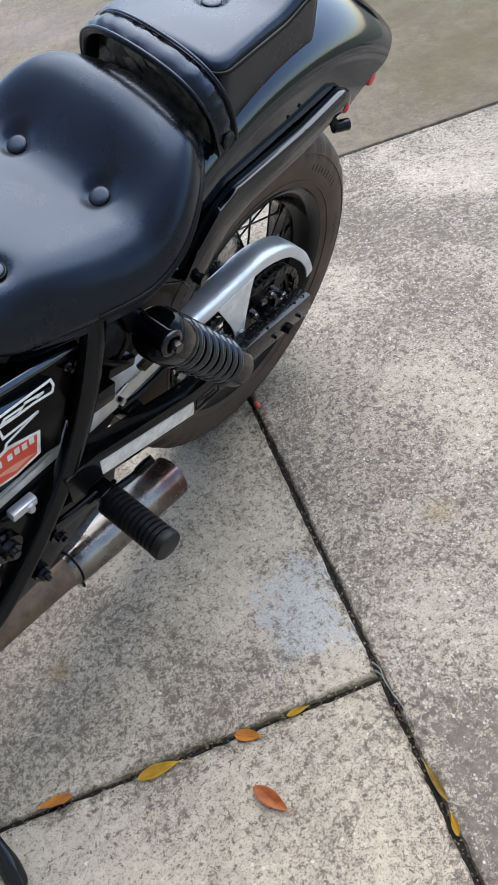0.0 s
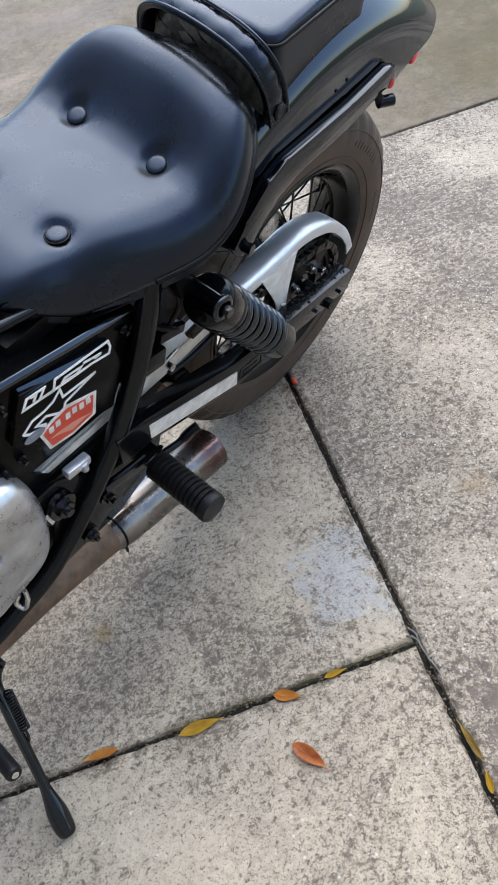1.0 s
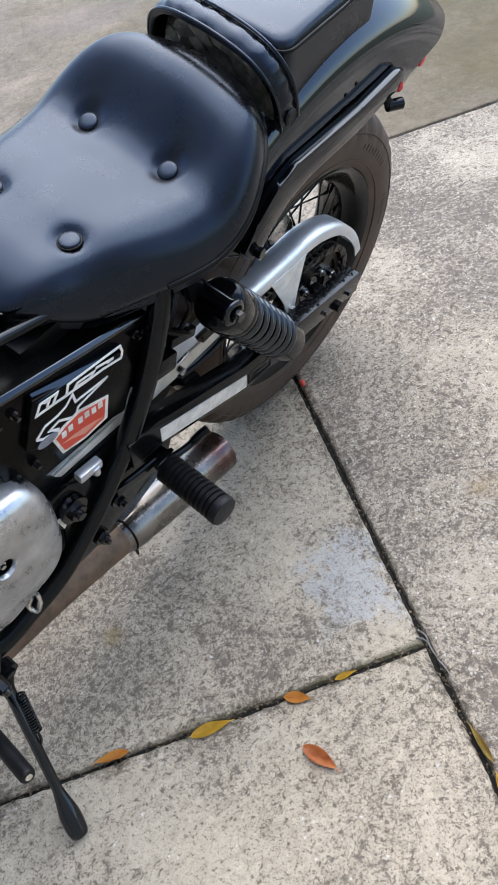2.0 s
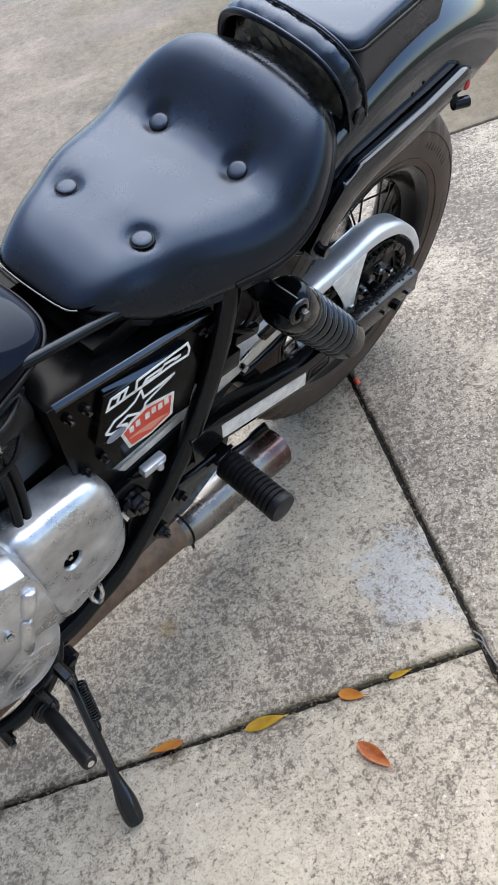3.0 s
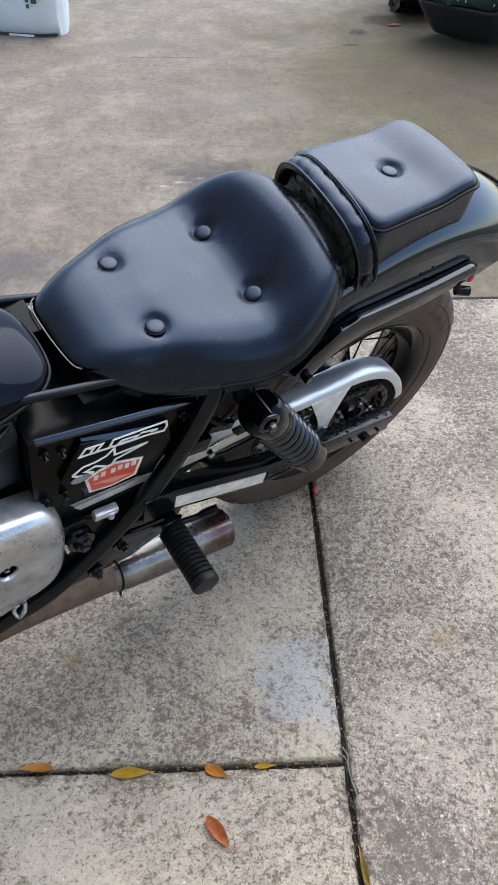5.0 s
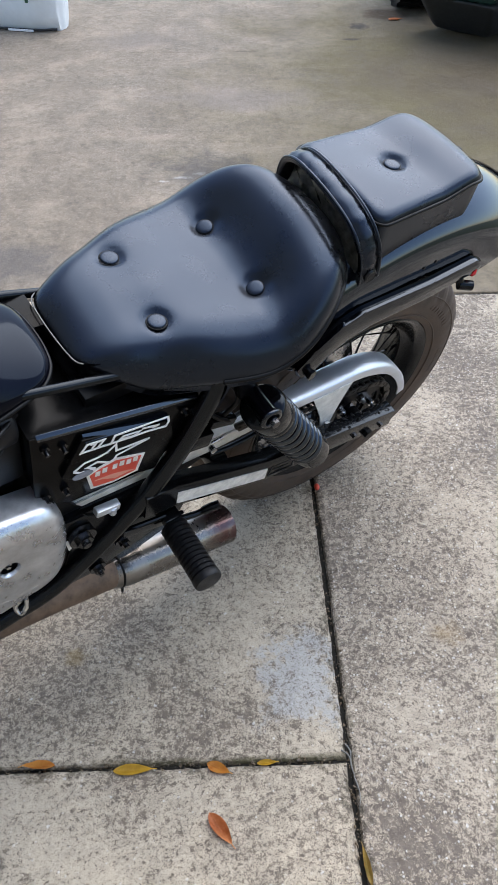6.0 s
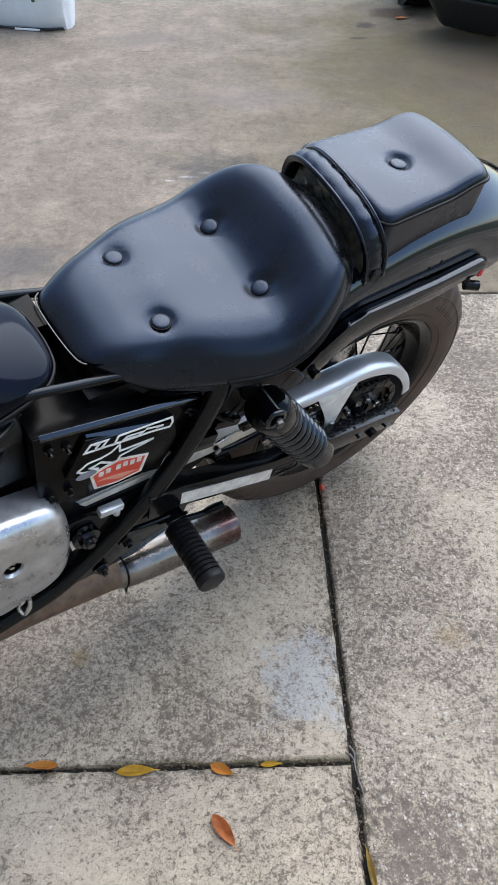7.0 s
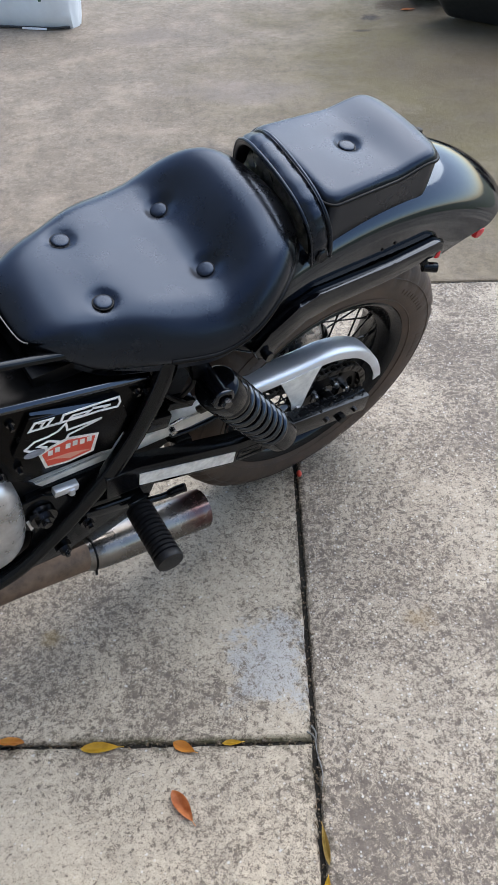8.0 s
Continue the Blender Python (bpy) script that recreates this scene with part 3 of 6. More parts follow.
# swingarm with axle plate, pivoted behind the engine
def swingarm():
    arm = new("swingarm")
    arm.parent = bike
    # outline of one side, from the axle plate forwards
    for side in (-1, 1):
        bm = B()
        top = [(0.062, 0.352), (-0.12, 0.384), (-0.27, 0.412), (-0.47, 0.487), (-0.525, 0.492)]
        bot = [(-0.525, 0.432), (-0.47, 0.425), (-0.27, 0.348), (-0.12, 0.333), (0.062, 0.305)]
        y0, y1 = (-0.138, -0.108) if side < 0 else (0.108, 0.138)
        prism(bm, top + bot, y0, y1, 0.003)
        part("side_arm", bm, M_SATIN, arm, "black box-section arm")
    bm = B()
    rod(bm, (-0.632, -0.110, 0.463), (-0.632, 0.110, 0.463), 0.020)
    part("pivot", bm, M_SATIN, arm)
    for side in (-1, 1):
        bm = B()
        prism(bm, [(-0.50, 0.482), (-0.645, 0.490), (-0.645, 0.436), (-0.50, 0.440)], side * 0.110 if side < 0 else 0.085, side * 0.085 if side < 0 else 0.110, 0.004)
        part("inner_arm", bm, M_SATIN, arm)
    bm = B()
    block(bm, (-0.36, 0, 0.43), (0.03, 0.22, 0.035), 0.006)
    part("cross_brace", bm, M_SATIN, arm)
    # adjuster slot and bolts on the axle plate
    for x, r in ((-0.045, 0.0065), (0.03, 0.0055)):
        bm = B()
        z = 0.327 - 0.17 * (x - 0.02)
        rod(bm, (x, -0.1375, z), (x, -0.143, z), r, seg=6)
        part("bolt", bm, M_BOLT, arm)
    bm = B()
    prism(bm, [(-0.466, 0.467), (-0.269, 0.389), (-0.270, 0.357), (-0.466, 0.434)], -0.1392, -0.1378)
    part("decal", bm, M_DECAL, arm, "worn white strip decal", False)
    bm = B()
    ribbon(bm, [[(-0.258, 0.384), (-0.205, 0.374), (-0.205, 0.350), (-0.262, 0.358), (-0.258, 0.384)], [(-0.25, 0.371), (-0.215, 0.364)]], 0.0016, -0.138, 0.0008)
    part("label_plate", bm, M_GREY, arm, "small grey outlined label", False)
    # wet beads and grease along the plate's top
    rnd = random.Random(8)
    bm = B()
    for k in range(70):
        x = rnd.uniform(-0.13, 0.05)
        r = rnd.uniform(0.0012, 0.0036)
        bmesh.ops.create_icosphere(bm, subdivisions=1, radius=r, matrix=Matrix.Translation((x, rnd.uniform(-0.134, -0.108), 0.3625 - 0.176 * x)) @ Matrix.Diagonal((1.3, 1, 0.6, 1)))
    gb = part("grease", bm, M_DULL, arm, "dark greasy grit along the plate")
    gb["kind"] = "stuff"
    return arm


swingarm()


def shock(name_side):
    y = -0.156
    a, b = Vector((-0.352, y, 0.645)), Vector((-0.180, y + 0.006, 0.398))
    ax = (b - a).normalized()
    L = (b - a).length
    sh = new("shock_absorber")
    sh.parent = bike
    bm = B()
    lathe(bm, [(-0.016, 0.0), (-0.016, 0.030), (-0.012, 0.0345), (-0.006, 0.036), (0.026, 0.0365), (0.029, 0.0355), (0.031, 0.0365), (0.040, 0.0365), (0.043, 0.034), (0.043, 0.028)], a + ax * 0.014, ax, 40)
    part("cover", bm, M_SATIN, sh, "black upper spring cover")
    bm = B()
    n = 260
    turns = 7.5
    e1 = ax.orthogonal().normalized()
    e2 = ax.cross(e1)
    pts = [a + ax * (0.050 + (L - 0.050 - 0.046) * i / n) + 0.0305 * (math.cos(2 * math.pi * turns * i / n) * e1 + math.sin(2 * math.pi * turns * i / n) * e2) for i in range(n + 1)]
    tube(bm, pts, 0.0066, 12)
    part("spring", bm, M_LACQUER, sh, "gloss black coil spring")
    bm = B()
    lathe(bm, [(0.045, 0.019), (L - 0.03, 0.019)], a, ax, 24)
    part("damper", bm, M_PANEL, sh, "dusty grey damper sleeve")
    bm = B()
    lathe(bm, [(L - 0.058, 0.034), (L - 0.030, 0.036), (L - 0.006, 0.034), (L, 0.026)], a, ax, 32)
    part("lower_cup", bm, M_SATIN, sh)
    for q, r in ((a - ax * 0.012, 0.015), (b + ax * 0.008, 0.015)):
        bm = B()
        if q.z < 0.5:
            rod(bm, q + Vector((0, 0.045, 0)), q + Vector((0, -0.016, 0)), r)
            part("mount", bm, M_SATIN, sh)
            continue
        lathe(bm, [(-0.045, 0.0), (-0.045, 0.016), (0.024, 0.016), (0.027, 0.0185), (0.032, 0.0185), (0.034, 0.0165), (0.034, 0.0125), (0.030, 0.011), (0.030, 0.0085), (0.038, 0.0085), (0.038, 0.0)], q, (0, -1, 0), 32)
        block(bm, q + ax * 0.014, (0.020, 0.030, 0.020), 0.004)
        part("mount", bm, M_GLOSS, sh, "gloss black upper eye")
    bm = B()
    rod(bm, a - ax * 0.012 + Vector((0, -0.036, 0)), a - ax * 0.012 + Vector((0, -0.044, 0)), 0.0078, seg=6)
    part("nut", bm, M_BOLT, sh, "dark mounting nut")
    # clevis tab above the upper eye
    bm = B()
    prism(bm, [(-0.385, 0.70), (-0.362, 0.695), (-0.350, 0.660), (-0.362, 0.645), (-0.378, 0.650)], -0.135, -0.122, 0.003)
    part("bracket", bm, M_SATIN, sh)


shock("left")


# chain guard: bent strip with a side lip and a tab bolted to the arm
def chain_guard():
    gd = new("chain_guard")
    gd.parent = bike
    line = spline([(x, 0, z) for x, z in [(-0.235, 0.490), (-0.17, 0.486), (-0.10, 0.484), (-0.044, 0.484), (0.005, 0.472), (0.055, 0.446), (0.095, 0.405), (0.120, 0.365), (0.133, 0.335)]], 6)
    bm = B()
    rows = []
    n = len(line)
    for i, p in enumerate(line):
        d = (line[min(i + 1, n - 1)] - line[max(i - 1, 0)]).normalized()
        up = Vector((-d.z, 0, d.x))
        if up.z < 0 and i < n // 2:
            up = -up
        s = i / (n - 1)
        lip = 0.019 if s < 0.9 else 0.019 + 0.004 * (s - 0.9) / 0.1
        crown = 0.0
        row = []
        for y, h in ((-0.050, -0.003), (-0.054, 0.0), (-0.075, 0.001), (-0.092, 0.0), (-0.0955, -0.004), (-0.096, -lip), (-0.0935, -lip), (-0.0925, -0.005), (-0.090, -0.0028), (-0.052, -0.0028)):
            q = p + up * h
            row.append(bm.verts.new((q.x, y, q.z)))
        rows.append(row)
    m = len(rows[0])
    for r0, r1 in zip(rows, rows[1:]):
        for j in range(m):
            bm.faces.new((r0[j], r0[(j + 1) % m], r1[(j + 1) % m], r1[j]))
    bm.faces.new(rows[0])
    bm.faces.new(rows[-1][::-1])
    part("cover_strip", bm, M_ALU, gd, "brushed aluminium strip")
    bm = B()
    tabo = spline([(-0.155, 0, 0.470), (-0.118, 0, 0.395), (-0.105, 0, 0.352), (-0.088, 0, 0.352), (-0.080, 0, 0.395), (-0.070, 0, 0.445), (-0.062, 0, 0.470)], 4)
    prism(bm, [(p.x, p.z) for p in tabo], -0.0985, -0.0962)
    part("tab", bm, M_PLATE, gd, "pale aluminium mounting tab", False)
    bm = B()
    prism(bm, [(-0.640, 0.502), (-0.500, 0.498), (-0.36, 0.494), (-0.235, 0.492), (-0.235, 0.470), (-0.36, 0.466), (-0.50, 0.470), (-0.632, 0.474)], -0.0965, -0.093, 0.001)
    prism(bm, [(-0.640, 0.5035), (-0.500, 0.4995), (-0.36, 0.4955), (-0.235, 0.4935), (-0.235, 0.4905), (-0.36, 0.4925), (-0.50, 0.4965), (-0.640, 0.5005)], -0.0925, -0.070, 0.0008)
    part("front_strip", bm, M_PLATE, gd, "bright aluminium strip over the chain")
    bm = B()
    rod(bm, (-0.097, -0.098, 0.366), (-0.097, -0.108, 0.366), 0.0085, seg=6)
    part("bolt", bm, M_STEEL, gd, "bright steel bolt")


chain_guard()


# drive chain: links along the upper and lower run
def chain():
    ch = new("drive_chain")
    ch.parent = bike
    y = -0.082
    c1, r1 = Vector((-0.715, y, 0.470)), 0.036
    c2, r2 = Vector((AX.x, y, AX.z)), 0.086
    d = c2 - c1
    base = math.atan2(d.z, d.x)
    sl = math.asin((r2 - r1) / d.length)
    pts = []
    ta = base + math.pi / 2 + sl
    tb = base - math.pi / 2 - sl
    for k in range(11):
        a = ta + (tb + 2 * math.pi - ta) * k / 10
        pts.append(c1 + Vector((math.cos(a) * r1, 0, math.sin(a) * r1)))
    for k in range(25):
        a = tb + (ta - tb) * k / 24
        pts.append(c2 + Vector((math.cos(a) * r2, 0, math.sin(a) * r2)))
    pts.append(pts[0])
    seglen = [0.0]
    for a, b in zip(pts, pts[1:]):
        seglen.append(seglen[-1] + (b - a).length)
    n = int(round(seglen[-1] / 0.0159))
    n -= n % 2
    meshes = []
    for wide in (0, 1):
        bm = B()
        h = 0.0075 if wide else 0.0055
        for s in (-1, 1):
            o = []
            for cx in (-0.008, 0.008):
                for k in range(7):
                    a = math.pi / 2 + (math.pi * k / 6 if cx < 0 else math.pi * k / 6 - math.pi)
                    o.append((cx + 0.0065 * math.cos(a), 0.0065 * math.sin(a)))
            prism(bm, o, s * h - 0.001, s * h + 0.001)
        if not wide:
            for cx in (-0.008, 0.008):
                rod(bm, (cx, -0.0095, 0), (cx, 0.0095, 0), 0.004, seg=8)
        meshes.append(bm)
    def at(s):
        s %= seglen[-1]
        for i in range(len(pts) - 1):
            if seglen[i + 1] >= s:
                f = (s - seglen[i]) / max(1e-9, seglen[i + 1] - seglen[i])
                return pts[i].lerp(pts[i + 1], f)
        return pts[-1]
    made = [part("link", m, M_CHAIN, ch, "", False) for m in meshes]
    step = seglen[-1] / n
    for i in range(n):
        p, q = at(i * step), at((i + 1) * step)
        a = math.atan2(q.z - p.z, q.x - p.x)
        m = Matrix.Translation((p + q) / 2) @ Matrix.Rotation(-a, 4, "Y")
        if i < 2:
            made[i].matrix_local = m
        else:
            again(made[i % 2], m, ch)


chain()


# rear mudguard
def fender():
    bm = B()
    sec = []
    for y, r in ((0.108, 0.375), (0.109, 0.41), (0.109, 0.440), (0.1082, 0.450), (0.1060, 0.4585), (0.1022, 0.466), (0.096, 0.4735), (0.086, 0.4825), (0.070, 0.4925), (0.048, 0.5025), (0.024, 0.5095), (0.0, 0.512)):
        sec.append((-y, r))
    sec = sec + [(-y, r) for y, r in sec[-2::-1]]
    n = 40
    for inner in (0, 1):
        grid = []
        for i in range(n + 1):
            row = []
            for y, r in sec:
                end = 47 + 10 * min(1.0, abs(y) / 0.109) ** 2.5
                if r < 0.445:
                    end += (0.445 - r) * 150
                a = radians(end + (128 - end) * i / n)
                rr = r - 0.003 * inner
                yy = y * (1 - 0.03 * inner)
                row.append(bm.verts.new((math.cos(a) * rr, yy, AX.z + math.sin(a) * rr)))
            grid.append(row)
        for r0, r1 in zip(grid, grid[1:]):
            for j in range(len(sec) - 1):
                bm.faces.new((r0[j], r0[j + 1], r1[j + 1], r1[j]))
        if inner:
            for j in range(len(sec) - 1):
                bm.faces.new((first[0][j], first[0][j + 1], grid[0][j + 1], grid[0][j]))
            for i in range(n):
                for j in (0, len(sec) - 1):
                    bm.faces.new((first[i][j], first[i + 1][j], grid[i + 1][j], grid[i][j]))
        first = grid
    fd = part("rear_fender", bm, M_LACQUER, bike, "gloss black steel mudguard with a rounded tail")
    bm = B()
    block(bm, (0.346, -0.026, 0.586), (0.022, 0.034, 0.024), 0.008)
    tl = part("tail_light", bm, M_LENS, fd, "small red tail light")
    # latch at the pad's rear
    bm = B()
    block(bm, (0.108, 0.02, 0.834), (0.035, 0.022, 0.012), 0.003)
    block(bm, (0.125, 0.014, 0.831), (0.012, 0.010, 0.018), 0.002)
    tube(bm, spline([(0.112, 0.024, 0.833), (0.128, 0.022, 0.832), (0.140, 0.010, 0.824), (0.146, -0.006, 0.818)], 5), 0.0022, 8)
    part("pad_latch", bm, M_DULL, fd, "black pad latch")
    for x, z in ((-0.02, 0.742), (0.005, 0.746)):
        bm = B()
        rod(bm, (x, -0.107, z), (x, -0.1105, z), 0.0028, seg=8)
        part("screw", bm, M_DULL, fd)


fender()


# strut along the mudguard, cranked down to the frame
def strut(side):
    top = [(-0.262, 0.640), (-0.235, 0.672), (-0.190, 0.706), (-0.150, 0.719), (0.0, 0.720), (0.095, 0.729), (0.112, 0.722), (0.120, 0.700)]
    bot = [(0.112, 0.690), (0.085, 0.693), (0.0, 0.680), (-0.118, 0.676), (-0.165, 0.664), (-0.200, 0.640), (-0.228, 0.612), (-0.250, 0.615)]
    bm = B()
    y0, y1 = (-0.128, -0.109) if side < 0 else (0.109, 0.128)
    prism(bm, top + bot, y0, y1, 0.0085)
    st = part("fender_strut", bm, M_GLOSS, bike, "satin black strut bar")
    if side < 0:
        bm = B()
        lathe(bm, [(0, 0.0), (0, 0.013), (0.004, 0.014), (0.008, 0.012), (0.009, 0.0)], (0.106, -0.116, 0.698), (0.75, -0.6, 0.1), 24)
        part("reflector", bm, M_LENS, st, "round red reflector")
        bm = B()
        rod(bm, (0.085, -0.112, 0.690), (0.090, -0.122, 0.672), 0.007)
        rod(bm, (0.086, -0.120, 0.672), (0.108, -0.132, 0.671), 0.0088)
        part("signal_stub", bm, M_SATIN, st, "black signal mount stub")
        for x, z in ((-0.118, 0.693),):
            bm = B()
            rod(bm, (x, -0.122, z), (x, -0.1248, z), 0.006, seg=12)
            part("hole_plug", bm, M_DULL, st)
        bm = B()
        rod(bm, (-0.242, -0.118, 0.634), (-0.240, -0.136, 0.632), 0.008)
        rod(bm, (-0.240, -0.134, 0.632), (-0.239, -0.140, 0.632), 0.0095, seg=6)
        part("bolt", bm, M_SATIN, st)


strut(-1)
strut(1)


# ---- seats ----
def edge_distance(outline, p=4.5):
    """A smooth distance to a closed outline, linear near its edge."""
    O = np.array(outline)
    L = float(np.mean(np.hypot(*(O - np.roll(O, 1, axis=0)).T)))
    q = np.linspace(-60, 60, 4001)
    C = float(np.sum((1 + q * q) ** (-p / 2)) * (q[1] - q[0]))

    def dist(x, y):
        d2 = (O[:, 0] - x) ** 2 + (O[:, 1] - y) ** 2 + 1e-10
        return float((np.sum(d2 ** (-p / 2)) * L / C) ** (-1 / (p - 1)))

    return dist


def cushion(outline, centre, zb, h, R, rings, soft=0.0, power=2.0):
    """A padded cushion over a closed (x, y) outline: zb and h give the heights of its foot and its top, R the width of its rolled edge."""
    bm = B()
    loops = []
    n = len(outline)
    dist = edge_distance(outline)
    for tuck, drop in ((0.93, 0.0), (0.965, 0.3), (0.987, 0.7)):
        loops.append([bm.verts.new((centre[0] + (x - centre[0]) * (tuck if soft else 1), centre[1] + (y - centre[1]) * (tuck if soft else 1), zb(x, y) + drop * soft)) for x, y in outline])
    for k in rings:
        row = []
        for x, y in outline:
            px, py = centre[0] + (x - centre[0]) * k, centre[1] + (y - centre[1]) * k
            b = zb(x, y) + soft
            u = 0.0 if k == 1.0 else min(1.0, dist(px, py) / (R if isinstance(R, float) else R(px, py)))
            z = b + (h(px, py) - b) * (1 - (1 - u) ** power) ** (1 / power)
            row.append(bm.verts.new((px, py, z)))
        loops.append(row)
    for r0, r1 in zip(loops, loops[1:]):
        for i in range(n):
            bm.faces.new((r0[i], r0[(i + 1) % n], r1[(i + 1) % n], r1[i]))
    c = bm.verts.new((*centre, h(*centre)))
    for i in range(n):
        bm.faces.new((loops[-1][i], loops[-1][(i + 1) % n], c))
    # underside
    under = [bm.verts.new((centre[0] + (x - centre[0]) * 0.94, centre[1] + (y - centre[1]) * 0.94, zb(x, y) - 0.012)) for x, y in outline]
    for i in range(n):
        bm.faces.new((under[i], under[(i + 1) % n], loops[0][(i + 1) % n], loops[0][i]))
    bm.faces.new(under[::-1])
    return bm


def button(parent, x, y, h, r=0.0132):
    bm = B()
    e = 0.004
    n = Vector((-(h(x + e, y) - h(x - e, y)) / (2 * e), -(h(x, y + e) - h(x, y - e)) / (2 * e), 1)).normalized()
    c = Vector((x, y, h(x, y)))
    lathe(bm, [(-0.004, r * 0.9), (0.0, r), (0.0022, r), (0.0038, r * 0.94), (0.0046, r * 0.84), (0.0052, r * 0.5), (0.0054, 0.0)], c, n, 28)
    part("button_welt", tube(B(), [c + n * 0.0014 + (n.orthogonal().normalized() * math.cos(a) + n.cross(n.orthogonal().normalized()) * math.sin(a)) * r * 1.04 for a in (2 * math.pi * k / 28 for k in range(28))], 0.0012, 8, True), M_PIPING, parent, "black welt round the button")
    return part("button", bm, M_LEATHER, parent, "round leather-covered tuft button")


SEAT_Y = 0.010
SEAT_BUTTONS = [(-0.318, 0.077), (-0.318, -0.054), (-0.479, 0.071), (-0.479, -0.053)]


def seat_h(x, y):
    z = 0.788 + 0.064 * smooth01(-0.340, -0.205, x) + 0.012 * smooth01(-0.36, -0.47, x) - 0.020 * smooth01(-0.52, -0.645, x)
    z += 0.004 * min(1.0, ((y - SEAT_Y) / 0.15) ** 2) - 0.006 * smooth01(0.03, -0.06, y)
    for bx, by in SEAT_BUTTONS:
        d2 = (x - bx) ** 2 + (y - by) ** 2
        z -= 0.007 * math.exp(-(d2 / 0.0185 ** 2) ** 2) + 0.005 * math.exp(-d2 / 0.042 ** 2)
    return z


def seat_foot(x, y):
    return 0.706 + 0.064 * smooth01(-0.36, -0.18, x) + 0.046 * smooth01(-0.50, -0.60, x)


def front_seat():
    half = [(-0.600, 0.0), (-0.600, 0.036), (-0.596, 0.060), (-0.583, 0.080), (-0.556, 0.099), (-0.50, 0.120), (-0.42, 0.149), (-0.36, 0.165), (-0.30, 0.168), (-0.25, 0.153), (-0.207, 0.124), (-0.178, 0.090), (-0.161, 0.050), (-0.156, 0.0)]
    loop = [(x, y * (1 - 0.17 * smooth01(-0.49, -0.585, x) + 0.03 * math.exp(-((x + 0.44) / 0.04) ** 2)) + SEAT_Y) for x, y in half] + [(x, SEAT_Y - y) for x, y in half[-2:0:-1]]
    outl = [(p.x, p.y) for p in spline([(x, y, 0) for x, y in loop], 6, True)]
    ks = [1.0, 0.998, 0.994, 0.987, 0.975, 0.96, 0.94, 0.915, 0.885, 0.85] + [0.82 - 0.025 * i for i in range(32)]
    seat = part("front_seat", cushion(outl, (-0.38, SEAT_Y), seat_foot, seat_h, lambda x, y: 0.092 - 0.036 * smooth01(-0.46, -0.58, x) - 0.026 * smooth01(0.02, 0.12, y), ks, 0.014, 2.2), M_LEATHER, bike, "black leather solo seat with button tufting")
    for x, y in SEAT_BUTTONS:
        button(seat, x, y, seat_h)
    bm = B()
    ring = [(-0.38 + (x + 0.38) * 0.998, SEAT_Y + (y - SEAT_Y) * 0.998, seat_foot(x, y) + 0.014 + 0.004 * smooth01(-0.30, -0.20, x)) for x, y in outl if x > -0.42]
    tube(bm, ring, 0.0042, 8)
    part("piping", bm, M_PIPING, seat, "black leather edge piping")
    # front skirt below the seam
    bm = B()
    line = spline([(-0.578, 0.074, 0), (-0.592, 0.066, 0), (-0.598, 0.050, 0), (-0.600, 0.010, 0), (-0.598, -0.040, 0), (-0.592, -0.062, 0), (-0.572, -0.074, 0)], 5)
    rows = [[bm.verts.new((p.x - 0.004 * math.sin(3.1 * s) + s * 0.004, p.y, 0.772 - 0.075 * s)) for s in (0.0, 0.25, 0.5, 0.75, 1.0)] for p in line]
    for r0, r1 in zip(rows, rows[1:]):
        for j in range(4):
            bm.faces.new((r0[j], r0[j + 1], r1[j + 1], r1[j]))
    bmesh.ops.solidify(bm, geom=bm.faces[:], thickness=0.004)
    part("front_skirt", bm, M_LEATHER, seat, "black leather front skirt")
    bm = B()
    tube(bm, [(p.x - 0.003, p.y, 0.7735) for p in line[3:-4]], 0.0011, 6)
    part("seam", bm, M_SEAM, seat, "pale worn seam")
    bm = B()
    prism(bm, [(-0.60, 0.728), (-0.20, 0.745), (-0.17, 0.762), (-0.17, 0.750), (-0.25, 0.715), (-0.60, 0.70)], -0.085, 0.085, 0.003)
    part("seat_pan", bm, M_DULL, seat, "black steel seat pan")


front_seat()

PAD_BUTTON = (-0.040, 0.004)


def pad_h(x, y):
    z = 0.872 - (0.010 if y > 0 else 0.005) * min(1.2, (y / 0.1) ** 2) + 0.010 * smooth01(-0.02, 0.05, x) - 0.012 * smooth01(0.05, 0.10, x)
    d2 = (x - PAD_BUTTON[0]) ** 2 + (y - PAD_BUTTON[1]) ** 2
    return z - 0.008 * math.exp(-(d2 / 0.0185 ** 2) ** 2) - 0.005 * math.exp(-d2 / 0.045 ** 2)


